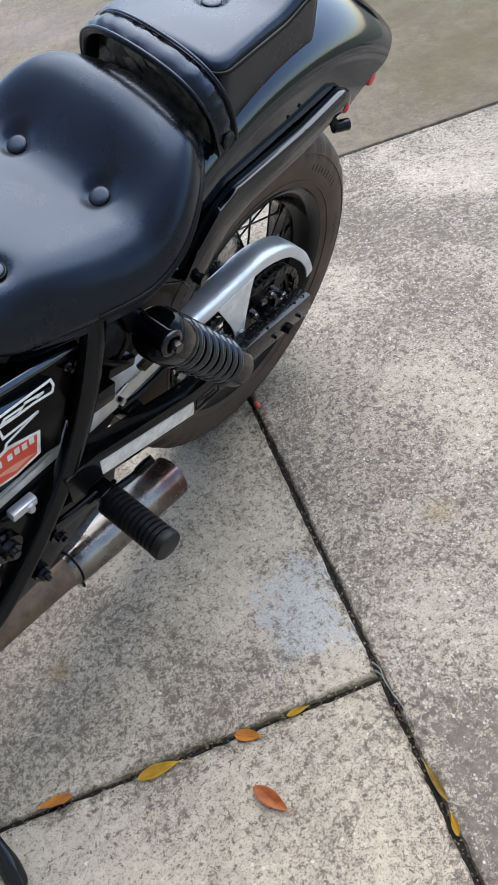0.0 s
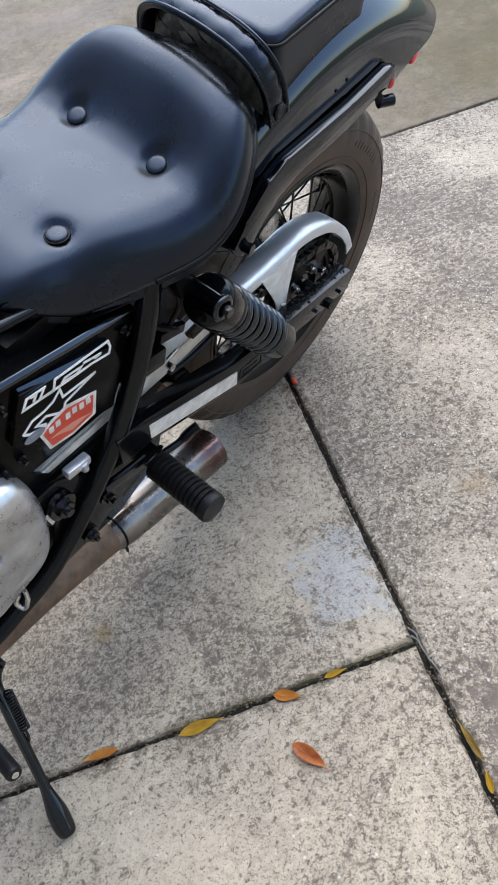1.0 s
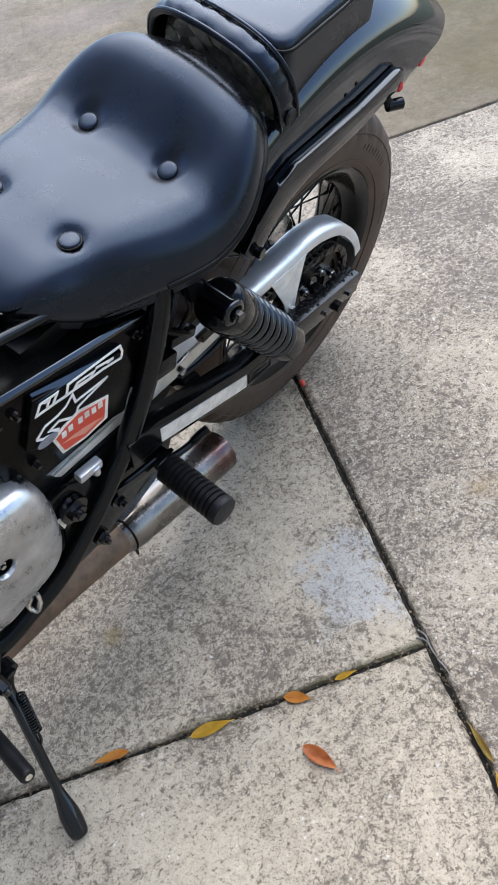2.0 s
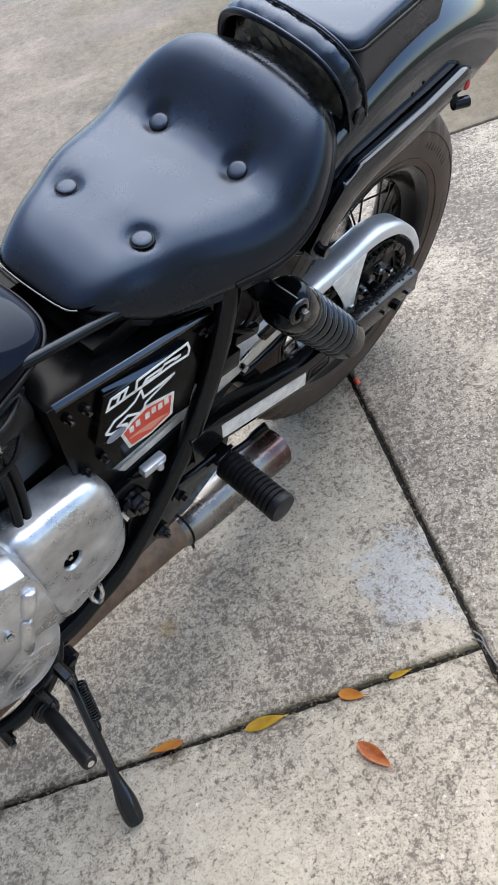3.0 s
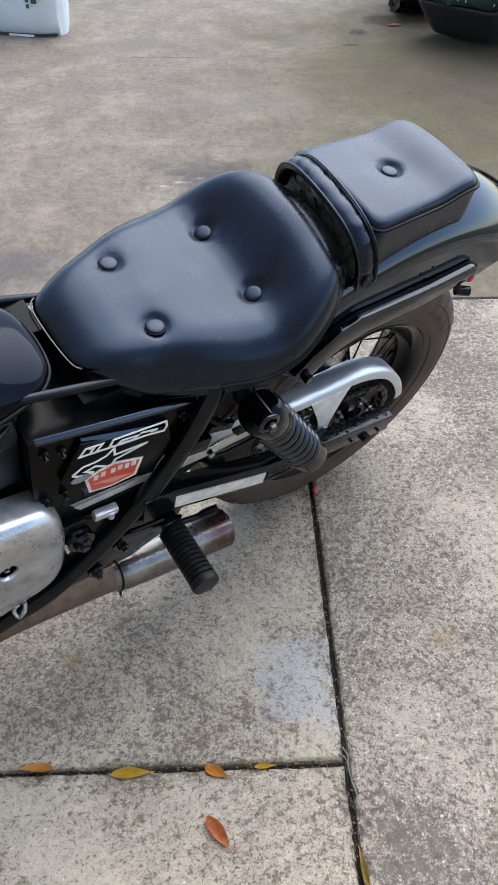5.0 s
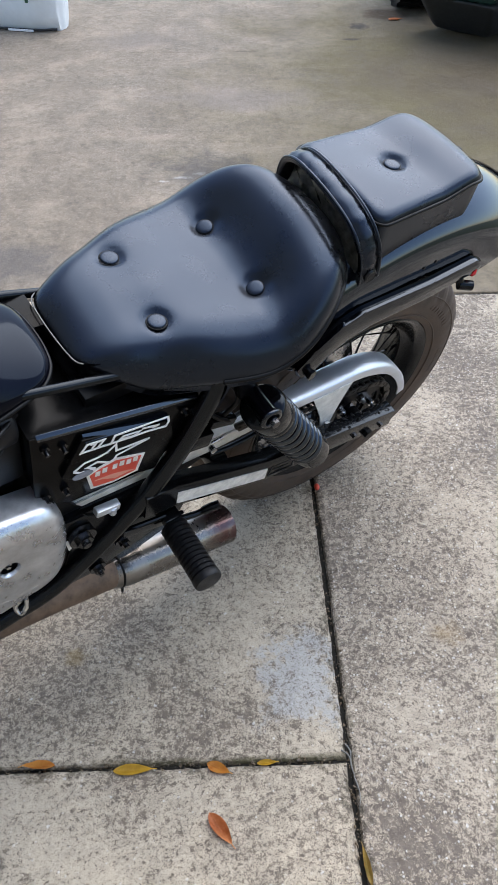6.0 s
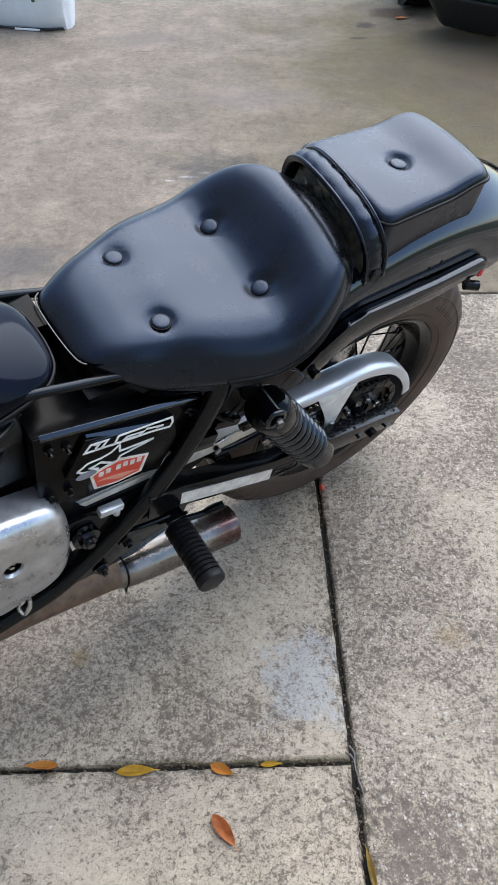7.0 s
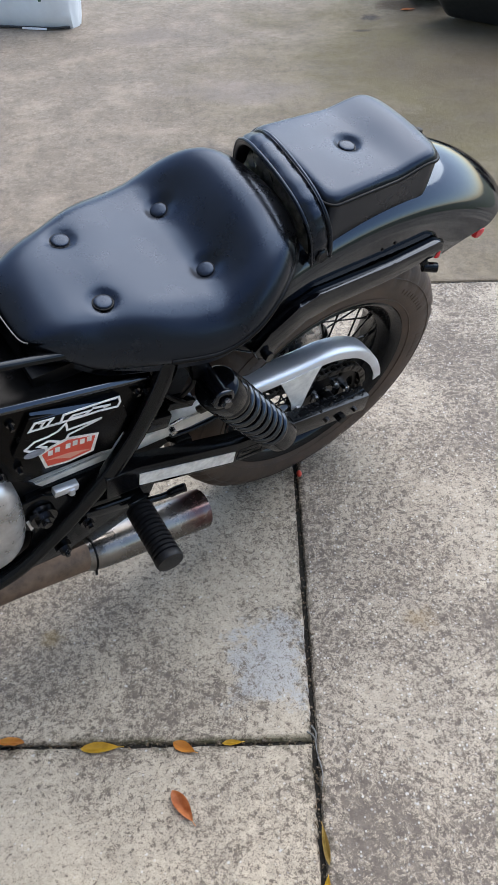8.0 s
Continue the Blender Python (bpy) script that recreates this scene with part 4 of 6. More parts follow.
def pillion():
    out = []
    x0, x1, w0, w1, r = -0.150, 0.086, 0.100, 0.092, 0.035
    for cx, cy, a0 in ((x1 - r, w1 - r, 0), (x0 + r * 0.6, w0 - r * 0.6, 90), (x0 + r * 0.6, -w0 + r * 0.6, 180), (x1 - r, -w1 + r, 270)):
        rr = r if cx > 0 else r * 0.6
        for k in range(9):
            a = radians(a0 + 90 * k / 8)
            out.append((cx + rr * math.cos(a), cy + rr * math.sin(a) + 0.006))
    dense = []
    for a, b in zip(out, out[1:] + out[:1]):
        L = math.hypot(b[0] - a[0], b[1] - a[1])
        m = max(1, int(L / 0.008))
        for k in range(m):
            dense.append((a[0] + (b[0] - a[0]) * k / m, a[1] + (b[1] - a[1]) * k / m))
    edge = lambda x, y: pad_h(x, y) - 0.012
    ks = [1.0, 0.997, 0.99, 0.975, 0.955, 0.93, 0.905, 0.88] + [0.855 - 0.025 * i for i in range(34)]
    pad = part("pillion_pad", cushion(dense, (-0.01, 0.0), edge, pad_h, 0.015, ks), M_LEATHER, bike, "black leather pillion pad with one tuft button")
    button(pad, *PAD_BUTTON, pad_h)
    bm = B()
    tube(bm, [(x * 1.004, y * 1.012, edge(x, y)) for x, y in dense], 0.0028, 8, True)
    part("piping", bm, M_PIPING, pad, "black leather edge piping")
    # side wall down to the mudguard
    bm = B()
    rows = []
    for s in (0.0, 0.5, 1.0):
        row = []
        for x, y in dense:
            zf = AX.z + math.sqrt(max(0.01, 0.484 ** 2 - x * x)) - 0.012 - 0.02 * (abs(y) / 0.1) ** 2
            zt = edge(x, y)
            k = 1.0 - 0.02 * s + 0.012 * math.sin(math.pi * s)
            row.append(bm.verts.new((x * k, y * k, zt + (zf - zt) * s)))
        rows.append(row)
    n = len(dense)
    for r0, r1 in zip(rows, rows[1:]):
        for i in range(n):
            bm.faces.new((r0[i], r0[(i + 1) % n], r1[(i + 1) % n], r1[i]))
    bm.faces.new(rows[-1])
    bm.faces.new(rows[0])
    part("side_wall", bm, M_LEATHER, pad, "plain black leather side band")
    # strap across the pad's front, bolted low on each side
    path = spline([(-0.148, -0.106, 0.776), (-0.154, -0.108, 0.796), (-0.160, -0.104, 0.826), (-0.166, -0.088, 0.852), (-0.168, -0.055, 0.868), (-0.166, 0.005, 0.875), (-0.160, 0.055, 0.870), (-0.154, 0.085, 0.854), (-0.148, 0.099, 0.828), (-0.144, 0.102, 0.80)], 6)
    bm = B()
    rows = []
    m = len(path)
    for i, p in enumerate(path):
        d = (path[min(i + 1, m - 1)] - path[max(i - 1, 0)]).normalized()
        w = Vector((1, 0, 0.15)).normalized()
        nrm = w.cross(d).normalized()
        if nrm.dot(p - Vector((-0.17, 0, 0.80))) < 0:
            nrm = -nrm
        row = []
        pad_k = 0.0016 * math.sin(i * 1.57)
        for s, t in ((-1, 0), (-0.96, 1), (-0.8, 1.15), (-0.72, 0.7), (-0.4, 1.2), (0, 1.35), (0.4, 1.2), (0.72, 0.7), (0.8, 1.15), (0.96, 1), (1, 0), (0.9, -0.4), (-0.9, -0.4)):
            row.append(bm.verts.new(p + Vector((-0.007, 0, 0)) + w * 0.0180 * s + nrm * (0.0062 * t + (pad_k if 0 < abs(s) < 0.7 and t > 0.8 else 0))))
        rows.append(row)
    k = len(rows[0])
    for r0, r1 in zip(rows, rows[1:]):
        for j in range(k):
            bm.faces.new((r0[j], r0[(j + 1) % k], r1[(j + 1) % k], r1[j]))
    bm.faces.new(rows[0])
    bm.faces.new(rows[-1][::-1])
    strap = part("strap", bm, M_LEATHER, pad, "stitched black leather grab strap")
    for s in (-0.70, 0.70):
        bm = B()
        for i in range(2, m - 3, 2):
            ends = []
            for p in (path[i], path[i + 1]):
                j = path.index(p)
                d = (path[min(j + 1, m - 1)] - path[max(j - 1, 0)]).normalized()
                nr = w.cross(d).normalized()
                if nr.dot(p - Vector((-0.17, 0, 0.80))) < 0:
                    nr = -nr
                ends.append(p + Vector((-0.007, 0, 0)) + w * 0.0180 * s + nr * 0.0052)
            tube(bm, [ends[0], ends[0].lerp(ends[1], 0.62)], 0.0008, 5)
        st = part("stitching", bm, M_PIPING, strap, "row of black thread stitches")
        st["kind"] = "stuff"
    for s in (-0.95, 0.95):
        bm = B()
        tube(bm, [p + Vector((-0.007, 0, 0)) + w * 0.0180 * s + (p - Vector((-0.168, 0.0, 0.80))).normalized() * 0.0058 for p in path], 0.0026, 8)
        part("strap_edge", bm, M_LEATHER, strap, "rolled leather strap edge")
    bm = B()
    lathe(bm, [(0, 0.011), (0.003, 0.011), (0.005, 0.008), (0.004, 0.005), (0.006, 0.0)], (-0.160, -0.1150, 0.790), (0, -1, 0.1), 20)
    part("rivet", bm, M_SATIN, strap, "black snap rivet")
    # crumpled plastic film left on the pad's front
    bm = B()
    rows = []
    for i in range(15):
        s = i / 14
        y = 0.088 - 0.185 * s
        row = []
        for j in range(7):
            u = j / 6
            wob = noise.noise(Vector((i * 0.9, j * 1.3, 2.0)))
            row.append(bm.verts.new((-0.153 - 0.016 * u + 0.006 * wob, y + 0.003 * wob, 0.850 - 0.055 * u - 0.012 * (abs(y) / 0.1) ** 2 + 0.004 * wob)))
        rows.append(row)
    for r0, r1 in zip(rows, rows[1:]):
        for j in range(6):
            bm.faces.new((r0[j], r0[j + 1], r1[j + 1], r1[j]))
    bmesh.ops.solidify(bm, geom=bm.faces[:], thickness=0.0015)
    part("film", bm, M_FILM, pad, "crumpled glossy black plastic film", False)


pillion()


# ---- tank ----
def fuel_tank():
    half = [(-0.622, 0.0), (-0.624, 0.030), (-0.631, 0.055), (-0.650, 0.076), (-0.685, 0.090), (-0.74, 0.104), (-0.82, 0.128), (-0.92, 0.142), (-1.02, 0.132), (-1.10, 0.09), (-1.13, 0.0)]
    loop = half + [(x, -y) for x, y in half[-2:0:-1]]
    outl = [(p.x, p.y) for p in spline([(x, y, 0) for x, y in loop], 6, True)]
    top = lambda x, y: 0.806 + 0.100 * smooth01(-0.62, -0.88, x) - 0.8 * y * y
    foot = lambda x, y: 0.770
    ks = [1.0, 0.997, 0.99, 0.98, 0.965, 0.945, 0.92, 0.89] + [0.86 - 0.03 * i for i in range(28)]
    tank = part("fuel_tank", cushion(outl, (-0.88, 0.0), foot, top, 0.075, ks, 0.010), M_TANK, bike, "gloss black teardrop fuel tank")
    bm = B()
    tube(bm, [(x * 1.0, y * 1.01, 0.777) for x, y in outl], 0.0030, 8, True)
    part("lip", bm, M_PIPING, tank, "rolled lower lip")
    bm = B()
    prism(bm, [(-0.600, 0.768), (-0.74, 0.774), (-0.74, 0.768), (-0.600, 0.762)], 0.02, 0.092, 0.002)
    part("rear_mount", bm, M_PANEL, tank, "dark flat tank mount plate")


fuel_tank()


# ---- frame ----
def frame_tubes():
    fr = new("frame")
    fr.parent = bike
    for side in (-1, 1):
        y = 0.122 * side
        bm = B()
        tube(bm, spline([(-0.400, y * 0.9, 0.735), (-0.419, y, 0.685), (-0.456, y, 0.584), (-0.503, y, 0.499), (-0.556, y, 0.435), (-0.618, y, 0.371), (-0.684, y, 0.322), (-0.75, y, 0.306), (-0.82, y, 0.300), (-1.0, y * 0.8, 0.29)], 5), 0.0155, 14)
        part("down_tube", bm, M_SATIN, fr, "satin black frame tube")
        y2 = 0.084 * side
        bm = B()
        tube(bm, spline([(-1.0, y2 * 0.4, 0.80), (-0.80, y2 * 0.8, 0.798), (-0.664, y2, 0.780), (-0.56, y2, 0.752), (-0.40, y2, 0.710), (-0.26, y2, 0.675), (-0.20, y2 * 1.1, 0.66)], 5), 0.0066, 14)
        part("seat_rail", bm, M_SATIN, fr, "gloss black seat rail")
        bm = B()
        tube(bm, spline([(-0.36, y2, 0.70), (-0.30, y2 * 1.15, 0.66), (-0.25, y2 * 1.2, 0.628)], 5), 0.012, 12)
        part("strut_stay", bm, M_SATIN, fr)
    # black plate added to keep the gap ahead of the tyre dark
    bm = B()
    prism(bm, [(-0.46, 0.50), (-0.345, 0.50), (-0.31, 0.60), (-0.345, 0.70), (-0.46, 0.70)], -0.056, -0.050, 0.001)
    part("inner_gap_plate", bm, M_DULL, fr, "black plate filling the dark gap ahead of the tyre")
    # pivot plate behind the engine with its bolts
    bm = B()
    prism(bm, [(-0.665, 0.490), (-0.620, 0.490), (-0.585, 0.462), (-0.545, 0.405), (-0.462, 0.398), (-0.448, 0.340), (-0.555, 0.296), (-0.60, 0.278), (-0.655, 0.280), (-0.668, 0.32), (-0.652, 0.36), (-0.645, 0.40), (-0.672, 0.43)], -0.114, -0.108, 0.002)
    pl = part("pivot_plate", bm, M_SATIN, fr, "black steel pivot plate")
    # black plate added to close the gap over the muffler and shade its top
    bm = B()
    prism(bm, [(-0.650, 0.300), (-0.560, 0.330), (-0.440, 0.385), (-0.400, 0.345), (-0.425, 0.262), (-0.520, 0.222), (-0.660, 0.235)], -0.092, -0.086, 0.002)
    part("lower_gap_plate", bm, M_SATIN, pl, "black plate filling the dark gap over the exhaust")
    for x, z, r in ((-0.628, 0.448, 0.014), (-0.556, 0.372, 0.009), (-0.602, 0.318, 0.009)):
        bm = B()
        rod(bm, (x, -0.117, z), (x, -0.128, z), r * 1.6, seg=24)
        rod(bm, (x, -0.127, z), (x, -0.136, z), r, seg=6)
        rod(bm, (x, -0.135, z), (x, -0.142, z), r * 0.5, seg=10)
        part("bolt", bm, M_BOLT, pl)
    bm = B()
    prism(bm, [(-0.655, 0.448), (-0.644, 0.452), (-0.640, 0.428), (-0.650, 0.420)], -0.122, -0.1195)
    part("tag", bm, M_DECAL, pl, "scrap of white tag", False)


frame_tubes()


# small fittings between the frame tube and the shock
def fittings():
    ft = new("brake_fitting")
    ft.parent = bike
    bm = B()
    block(bm, (-0.425, -0.108, 0.560), (0.040, 0.035, 0.032), 0.004, Matrix.Rotation(radians(12), 4, "Y"))
    block(bm, (-0.385, -0.112, 0.580), (0.050, 0.020, 0.016), 0.003, Matrix.Rotation(radians(18), 4, "Y"))
    part("switch_body", bm, M_SATIN, ft, "small black switch body")
    bm = B()
    rod(bm, (-0.405, -0.125, 0.545), (-0.385, -0.127, 0.552), 0.0028, seg=8)
    rod(bm, (-0.398, -0.128, 0.522), (-0.398, -0.118, 0.522), 0.0055, seg=12)
    part("clip", bm, M_STEEL, ft, "bright spring clip")
    bm = B()
    tube(bm, spline([(-0.40, -0.12, 0.505), (-0.36, -0.122, 0.502), (-0.31, -0.122, 0.505), (-0.27, -0.118, 0.515)], 6), 0.0045, 8)
    part("brake_rod", bm, M_SATIN, ft, "thin black brake rod")
    for k, pts in enumerate(([(-0.42, -0.09, 0.62), (-0.40, -0.115, 0.60), (-0.37, -0.118, 0.575), (-0.34, -0.10, 0.55), (-0.30, -0.09, 0.535)], [(-0.40, -0.08, 0.66), (-0.375, -0.11, 0.655), (-0.365, -0.118, 0.62), (-0.385, -0.112, 0.585)])):
        bm = B()
        tube(bm, spline(pts, 6), 0.004, 8)
        part("cable", bm, M_RUBBER, ft, "thin black cable")
    bm = B()
    tube(bm, spline([(-0.34, -0.104, 0.52), (-0.32, -0.112, 0.535), (-0.295, -0.112, 0.53), (-0.285, -0.104, 0.515)], 5), 0.006, 8)
    block(bm, (-0.315, -0.108, 0.523), (0.05, 0.012, 0.010), 0.002)
    part("link", bm, M_CHAIN, ft, "oily steel link")


fittings()


# ---- electrics panel ----
def side_panel():
    y = -0.112
    bm = B()
    prism(bm, [(-0.690, 0.733), (-0.445, 0.672), (-0.430, 0.64), (-0.50, 0.535), (-0.640, 0.545), (-0.690, 0.580)], y, y + 0.004, 0.001)
    sp = part("side_panel", bm, M_PANEL, bike, "satin black electrics cover panel")
    # rolled top edge and the box top behind it
    bm = B()
    q = [(-0.682, y - 0.0045, 0.7335), (-0.440, y - 0.0045, 0.6745), (-0.440, y + 0.001, 0.6785), (-0.682, y + 0.001, 0.7375)]
    va, vb = [bm.verts.new(p) for p in q], [bm.verts.new((a, c, d - 0.005)) for a, c, d in q]
    bm.faces.new(va)
    bm.faces.new(vb[::-1])
    for k in range(4):
        bm.faces.new((va[k], vb[k], vb[(k + 1) % 4], va[(k + 1) % 4]))
    bmesh.ops.bevel(bm, geom=bm.edges[:], offset=0.0008, segments=2, affect="EDGES", profile=0.6)
    part("top_bead", bm, M_LACQUER, sp, "gloss black rolled edge")
    bm = B()
    A = [(-0.69, y + 0.002, 0.731), (-0.435, y + 0.002, 0.668), (-0.40, 0.08, 0.690), (-0.69, 0.08, 0.755)]
    Bq = [(x, yy, z - 0.12) for x, yy, z in A]
    VA, VB = [bm.verts.new(p) for p in A], [bm.verts.new(p) for p in Bq]
    bm.faces.new(VA)
    bm.faces.new(VB[::-1])
    for i in range(4):
        bm.faces.new((VA[i], VB[i], VB[(i + 1) % 4], VA[(i + 1) % 4]))
    part("battery_box", bm, M_PANEL, sp, "black battery box")
    # raised cover with chamfered top
    bm = B()
    prism(bm, [(-0.625, 0.700), (-0.488, 0.657), (-0.478, 0.615), (-0.505, 0.545), (-0.60, 0.575), (-0.655, 0.632)], y - 0.010, y, 0.004)
    cv = part("raised_cover", bm, M_PANEL, sp, "black raised cover plate")
    bm = B()
    q = [(-0.62, y - 0.0008, 0.701), (-0.488, y - 0.0008, 0.662), (-0.491, y - 0.0103, 0.664), (-0.621, y - 0.0103, 0.694)]
    va, vb = [bm.verts.new(p) for p in q], [bm.verts.new((a, c + 0.001, d - 0.0015)) for a, c, d in q]
    bm.faces.new(va)
    bm.faces.new(vb[::-1])
    for k in range(4):
        bm.faces.new((va[k], vb[k], vb[(k + 1) % 4], va[(k + 1) % 4]))
    part("chamfer_strip", bm, M_LACQUER, cv, "gloss black chamfered edge", False)
    yy = y - 0.0104
    # white outlined emblem, plain strokes
    emblem = [
        [(-0.627, 0.675), (-0.618, 0.688), (-0.593, 0.683), (-0.603, 0.671), (-0.583, 0.666), (-0.577, 0.681), (-0.494, 0.670), (-0.492, 0.658), (-0.496, 0.649), (-0.525, 0.657), (-0.547, 0.660), (-0.627, 0.675)],
        [(-0.569, 0.667), (-0.564, 0.671), (-0.538, 0.666), (-0.547, 0.661), (-0.569, 0.667)],
        [(-0.535, 0.669), (-0.507, 0.660), (-0.518, 0.661)],
        [(-0.611, 0.675), (-0.605, 0.683), (-0.613, 0.685)],
        [(-0.638, 0.638), (-0.622, 0.648), (-0.603, 0.647), (-0.588, 0.650), (-0.575, 0.660), (-0.574, 0.644), (-0.521, 0.638), (-0.573, 0.632), (-0.580, 0.619), (-0.603, 0.637), (-0.619, 0.634), (-0.606, 0.624)],
        [(-0.638, 0.638), (-0.630, 0.630), (-0.606, 0.622)],
    ]
    for line in emblem:
        bm = B()
        ribbon(bm, [line], 0.0034, yy, 0.0009)
        part("emblem_stroke", bm, M_WHITE, cv, "white outlined angular emblem", False)
    bm = B()
    prism(bm, [(-0.6250 +0.0155 * math.cos(2 * math.pi * k / 24), 0.6220 -0.0010 * math.cos(2 * math.pi * k / 24) + 0.0075 * math.sin(2 * math.pi * k / 24)) for k in range(24)], yy - 0.0014, yy - 0.0003)
    part("oval_sticker", bm, M_OVAL, cv, "small grey oval sticker", False)
    # red shield sticker with pale border and pale wings, lettering as bars
    sh = [(-0.620, 0.615), (-0.600, 0.623), (-0.574, 0.626), (-0.527, 0.606), (-0.537, 0.567), (-0.577, 0.566), (-0.613, 0.576)]
    cx = sum(p[0] for p in sh) / len(sh)
    cz = sum(p[1] for p in sh) / len(sh)
    bm = B()
    prism(bm, sh, yy - 0.0010, yy)
    st = part("shield_sticker", bm, M_DECAL, cv, "red shield sticker with a pale border", False)
    bm = B()
    prism(bm, [(cx + (x - cx) * 0.88, cz + (z - cz) * 0.82) for x, z in sh], yy - 0.0016, yy - 0.0010)
    part("red_field", bm, M_RED, st, "", False)
    for x, z in ((-0.6030, 0.6090), (-0.5920, 0.6100), (-0.5760, 0.6080), (-0.5650, 0.6080), (-0.5540, 0.6040), (-0.5430, 0.6030)):
        bm = B()
        prism(bm, [(x - 0.0042, z - 0.0045), (x + 0.0030, z - 0.0062), (x + 0.0042, z + 0.0045), (x - 0.0030, z + 0.0062)], yy - 0.0021, yy - 0.0016)
        part("lettering_bar", bm, M_DECAL, st, "pale bar in place of a letter", False)
    bm = B()
    hub, low = (-0.5750, 0.5900), (-0.5750, 0.5770)
    for tip in ((-0.6090, 0.5950), (-0.5420, 0.5760)):
        prism(bm, [hub, (tip[0] * 0.6 + hub[0] * 0.4, tip[1] * 0.6 + hub[1] * 0.4 + 0.001), tip, (tip[0] * 0.6 + low[0] * 0.4, tip[1] * 0.6 + low[1] * 0.4 + 0.002), low], yy - 0.0021, yy - 0.0016)
    part("wing_mark", bm, M_PINK, st, "pale red wing mark", False)
    bm = B()
    block(bm, (-0.588, y - 0.014, 0.505), (0.040, 0.014, 0.015), 0.003, Matrix.Rotation(radians(8), 4, "Y"))
    rod(bm, (-0.580, y - 0.018, 0.505), (-0.580, y - 0.018, 0.490), 0.006, seg=8)
    part("cable_clamp", bm, M_ALU, sp, "bright clamp with a bolt")
    for x, z in ((-0.672, 0.705), (-0.648, 0.696), (-0.676, 0.594), (-0.648, 0.592), (-0.462, 0.657), (-0.448, 0.650)):
        bm = B()
        rod(bm, (x, y, z), (x, y - 0.005, z), 0.0062, seg=6)
        rod(bm, (x, y - 0.005, z - 0.002), (x, y - 0.012, z - 0.003), 0.0034, seg=8)
        part("bolt", bm, M_BOLT, sp, "black bolt with a shiny head")


side_panel()


# ---- engine ----
def engine():
    en = new("engine")
    en.parent = bike
    bm = B()
    prism(bm, [(-0.690, 0.53), (-0.80, 0.585), (-0.90, 0.625), (-1.10, 0.60), (-1.12, 0.40), (-1.05, 0.32), (-0.72, 0.33), (-0.69, 0.40)], -0.115, 0.13, 0.012)
    part("crankcase", bm, M_CASE, en, "rough grey cast crankcase")
    # dark blocks added to black out the bay behind the carburettors
    bm = B()
    block(bm, (-0.83, 0.02, 0.70), (0.28, 0.22, 0.16), 0.012)
    block(bm, (-0.745, 0.02, 0.60), (0.15, 0.20, 0.18), 0.010)
    part("gap_blocks", bm, M_DULL, en, "black blocks filling the gap behind the carburettors")
    # black plates added where the gaps behind the engine are dark
    bm = B()
    prism(bm, [(-0.72, 0.56), (-0.655, 0.545), (-0.60, 0.47), (-0.60, 0.36), (-0.655, 0.305), (-0.72, 0.31)], -0.098, -0.092, 0.002)
    prism(bm, [(-0.72, 0.56), (-0.46, 0.51), (-0.36, 0.51), (-0.36, 0.40), (-0.50, 0.33), (-0.655, 0.30), (-0.72, 0.31)], -0.066, -0.060, 0.001)
    part("dark_gap_plates", bm, M_DULL, en, "black plates filling the dark gaps behind the engine")
    # sprocket cover: domed, with a wide chamfer and a window
    def cover(outline, y_in, y_out, chamfer, name, label, pocket=None):
        bm = B()
        cx = sum(p[0] for p in outline) / len(outline)
        cz = sum(p[1] for p in outline) / len(outline)
        sm = spline([(x, 0, z) for x, z in outline], 3, True)
        rows = []
        for inset, y in [(0.0, y_in)] + [(chamfer * (1 - math.cos(q)), y_out + chamfer * 0.8 * (1 - math.sin(q))) for q in (0.0, 0.3, 0.6, 0.9, 1.2, 1.4, math.pi / 2)]:
            row = []
            for p in sm:
                d = math.hypot(p.x - cx, p.z - cz)
                k = 1 - inset / d
                row.append(bm.verts.new((cx + (p.x - cx) * k, y, cz + (p.z - cz) * k)))
            rows.append(row)
        m = len(sm)
        for r0, r1 in zip(rows, rows[1:]):
            for i in range(m):
                bm.faces.new((r0[i], r0[(i + 1) % m], r1[(i + 1) % m], r1[i]))
        if pocket:
            # a sunk pocket: the face runs in to its lip, then down to its floor
            px, pz, pr = pocket
            for y, k in ((y_out, 1.0), (y_out + 0.003, 0.9), (y_out + 0.018, 0.85)):
                row = []
                for p in sm:
                    w = Vector((p.x - px, p.z - pz)).normalized()
                    row.append(bm.verts.new((px + w.x * pr * k, y, pz + w.y * pr * k * 1.25)))
                rows.append(row)
            for r0, r1 in zip(rows[-4:], rows[-3:]):
                for i in range(m):
                    bm.faces.new((r0[i], r0[(i + 1) % m], r1[(i + 1) % m], r1[i]))
        bm.faces.new(rows[-1])
        bm.faces.new(rows[0][::-1])
        return part(name, bm, M_CAST, en, label)

    sc = cover([(-0.812, 0.608), (-0.765, 0.608), (-0.715, 0.602), (-0.680, 0.592), (-0.661, 0.556), (-0.657, 0.495), (-0.662, 0.440), (-0.676, 0.406), (-0.702, 0.386), (-0.747, 0.376), (-0.792, 0.370), (-0.812, 0.400), (-0.816, 0.50)], -0.09, -0.151, 0.032, "sprocket_cover", "polished cast aluminium sprocket cover", (-0.752, 0.512, 0.0155))
    bm = B()
    rod(bm, (-0.752, -0.134, 0.512), (-0.752, -0.143, 0.512), 0.0065, seg=6)
    rod(bm, (-0.752, -0.143, 0.512), (-0.752, -0.147, 0.512), 0.0035, seg=10)
    part("bolt", bm, M_STEEL, sc, "bright bolt in the pocket")
    # black cup lining the pocket, put in for the shade inside it
    bm = B()
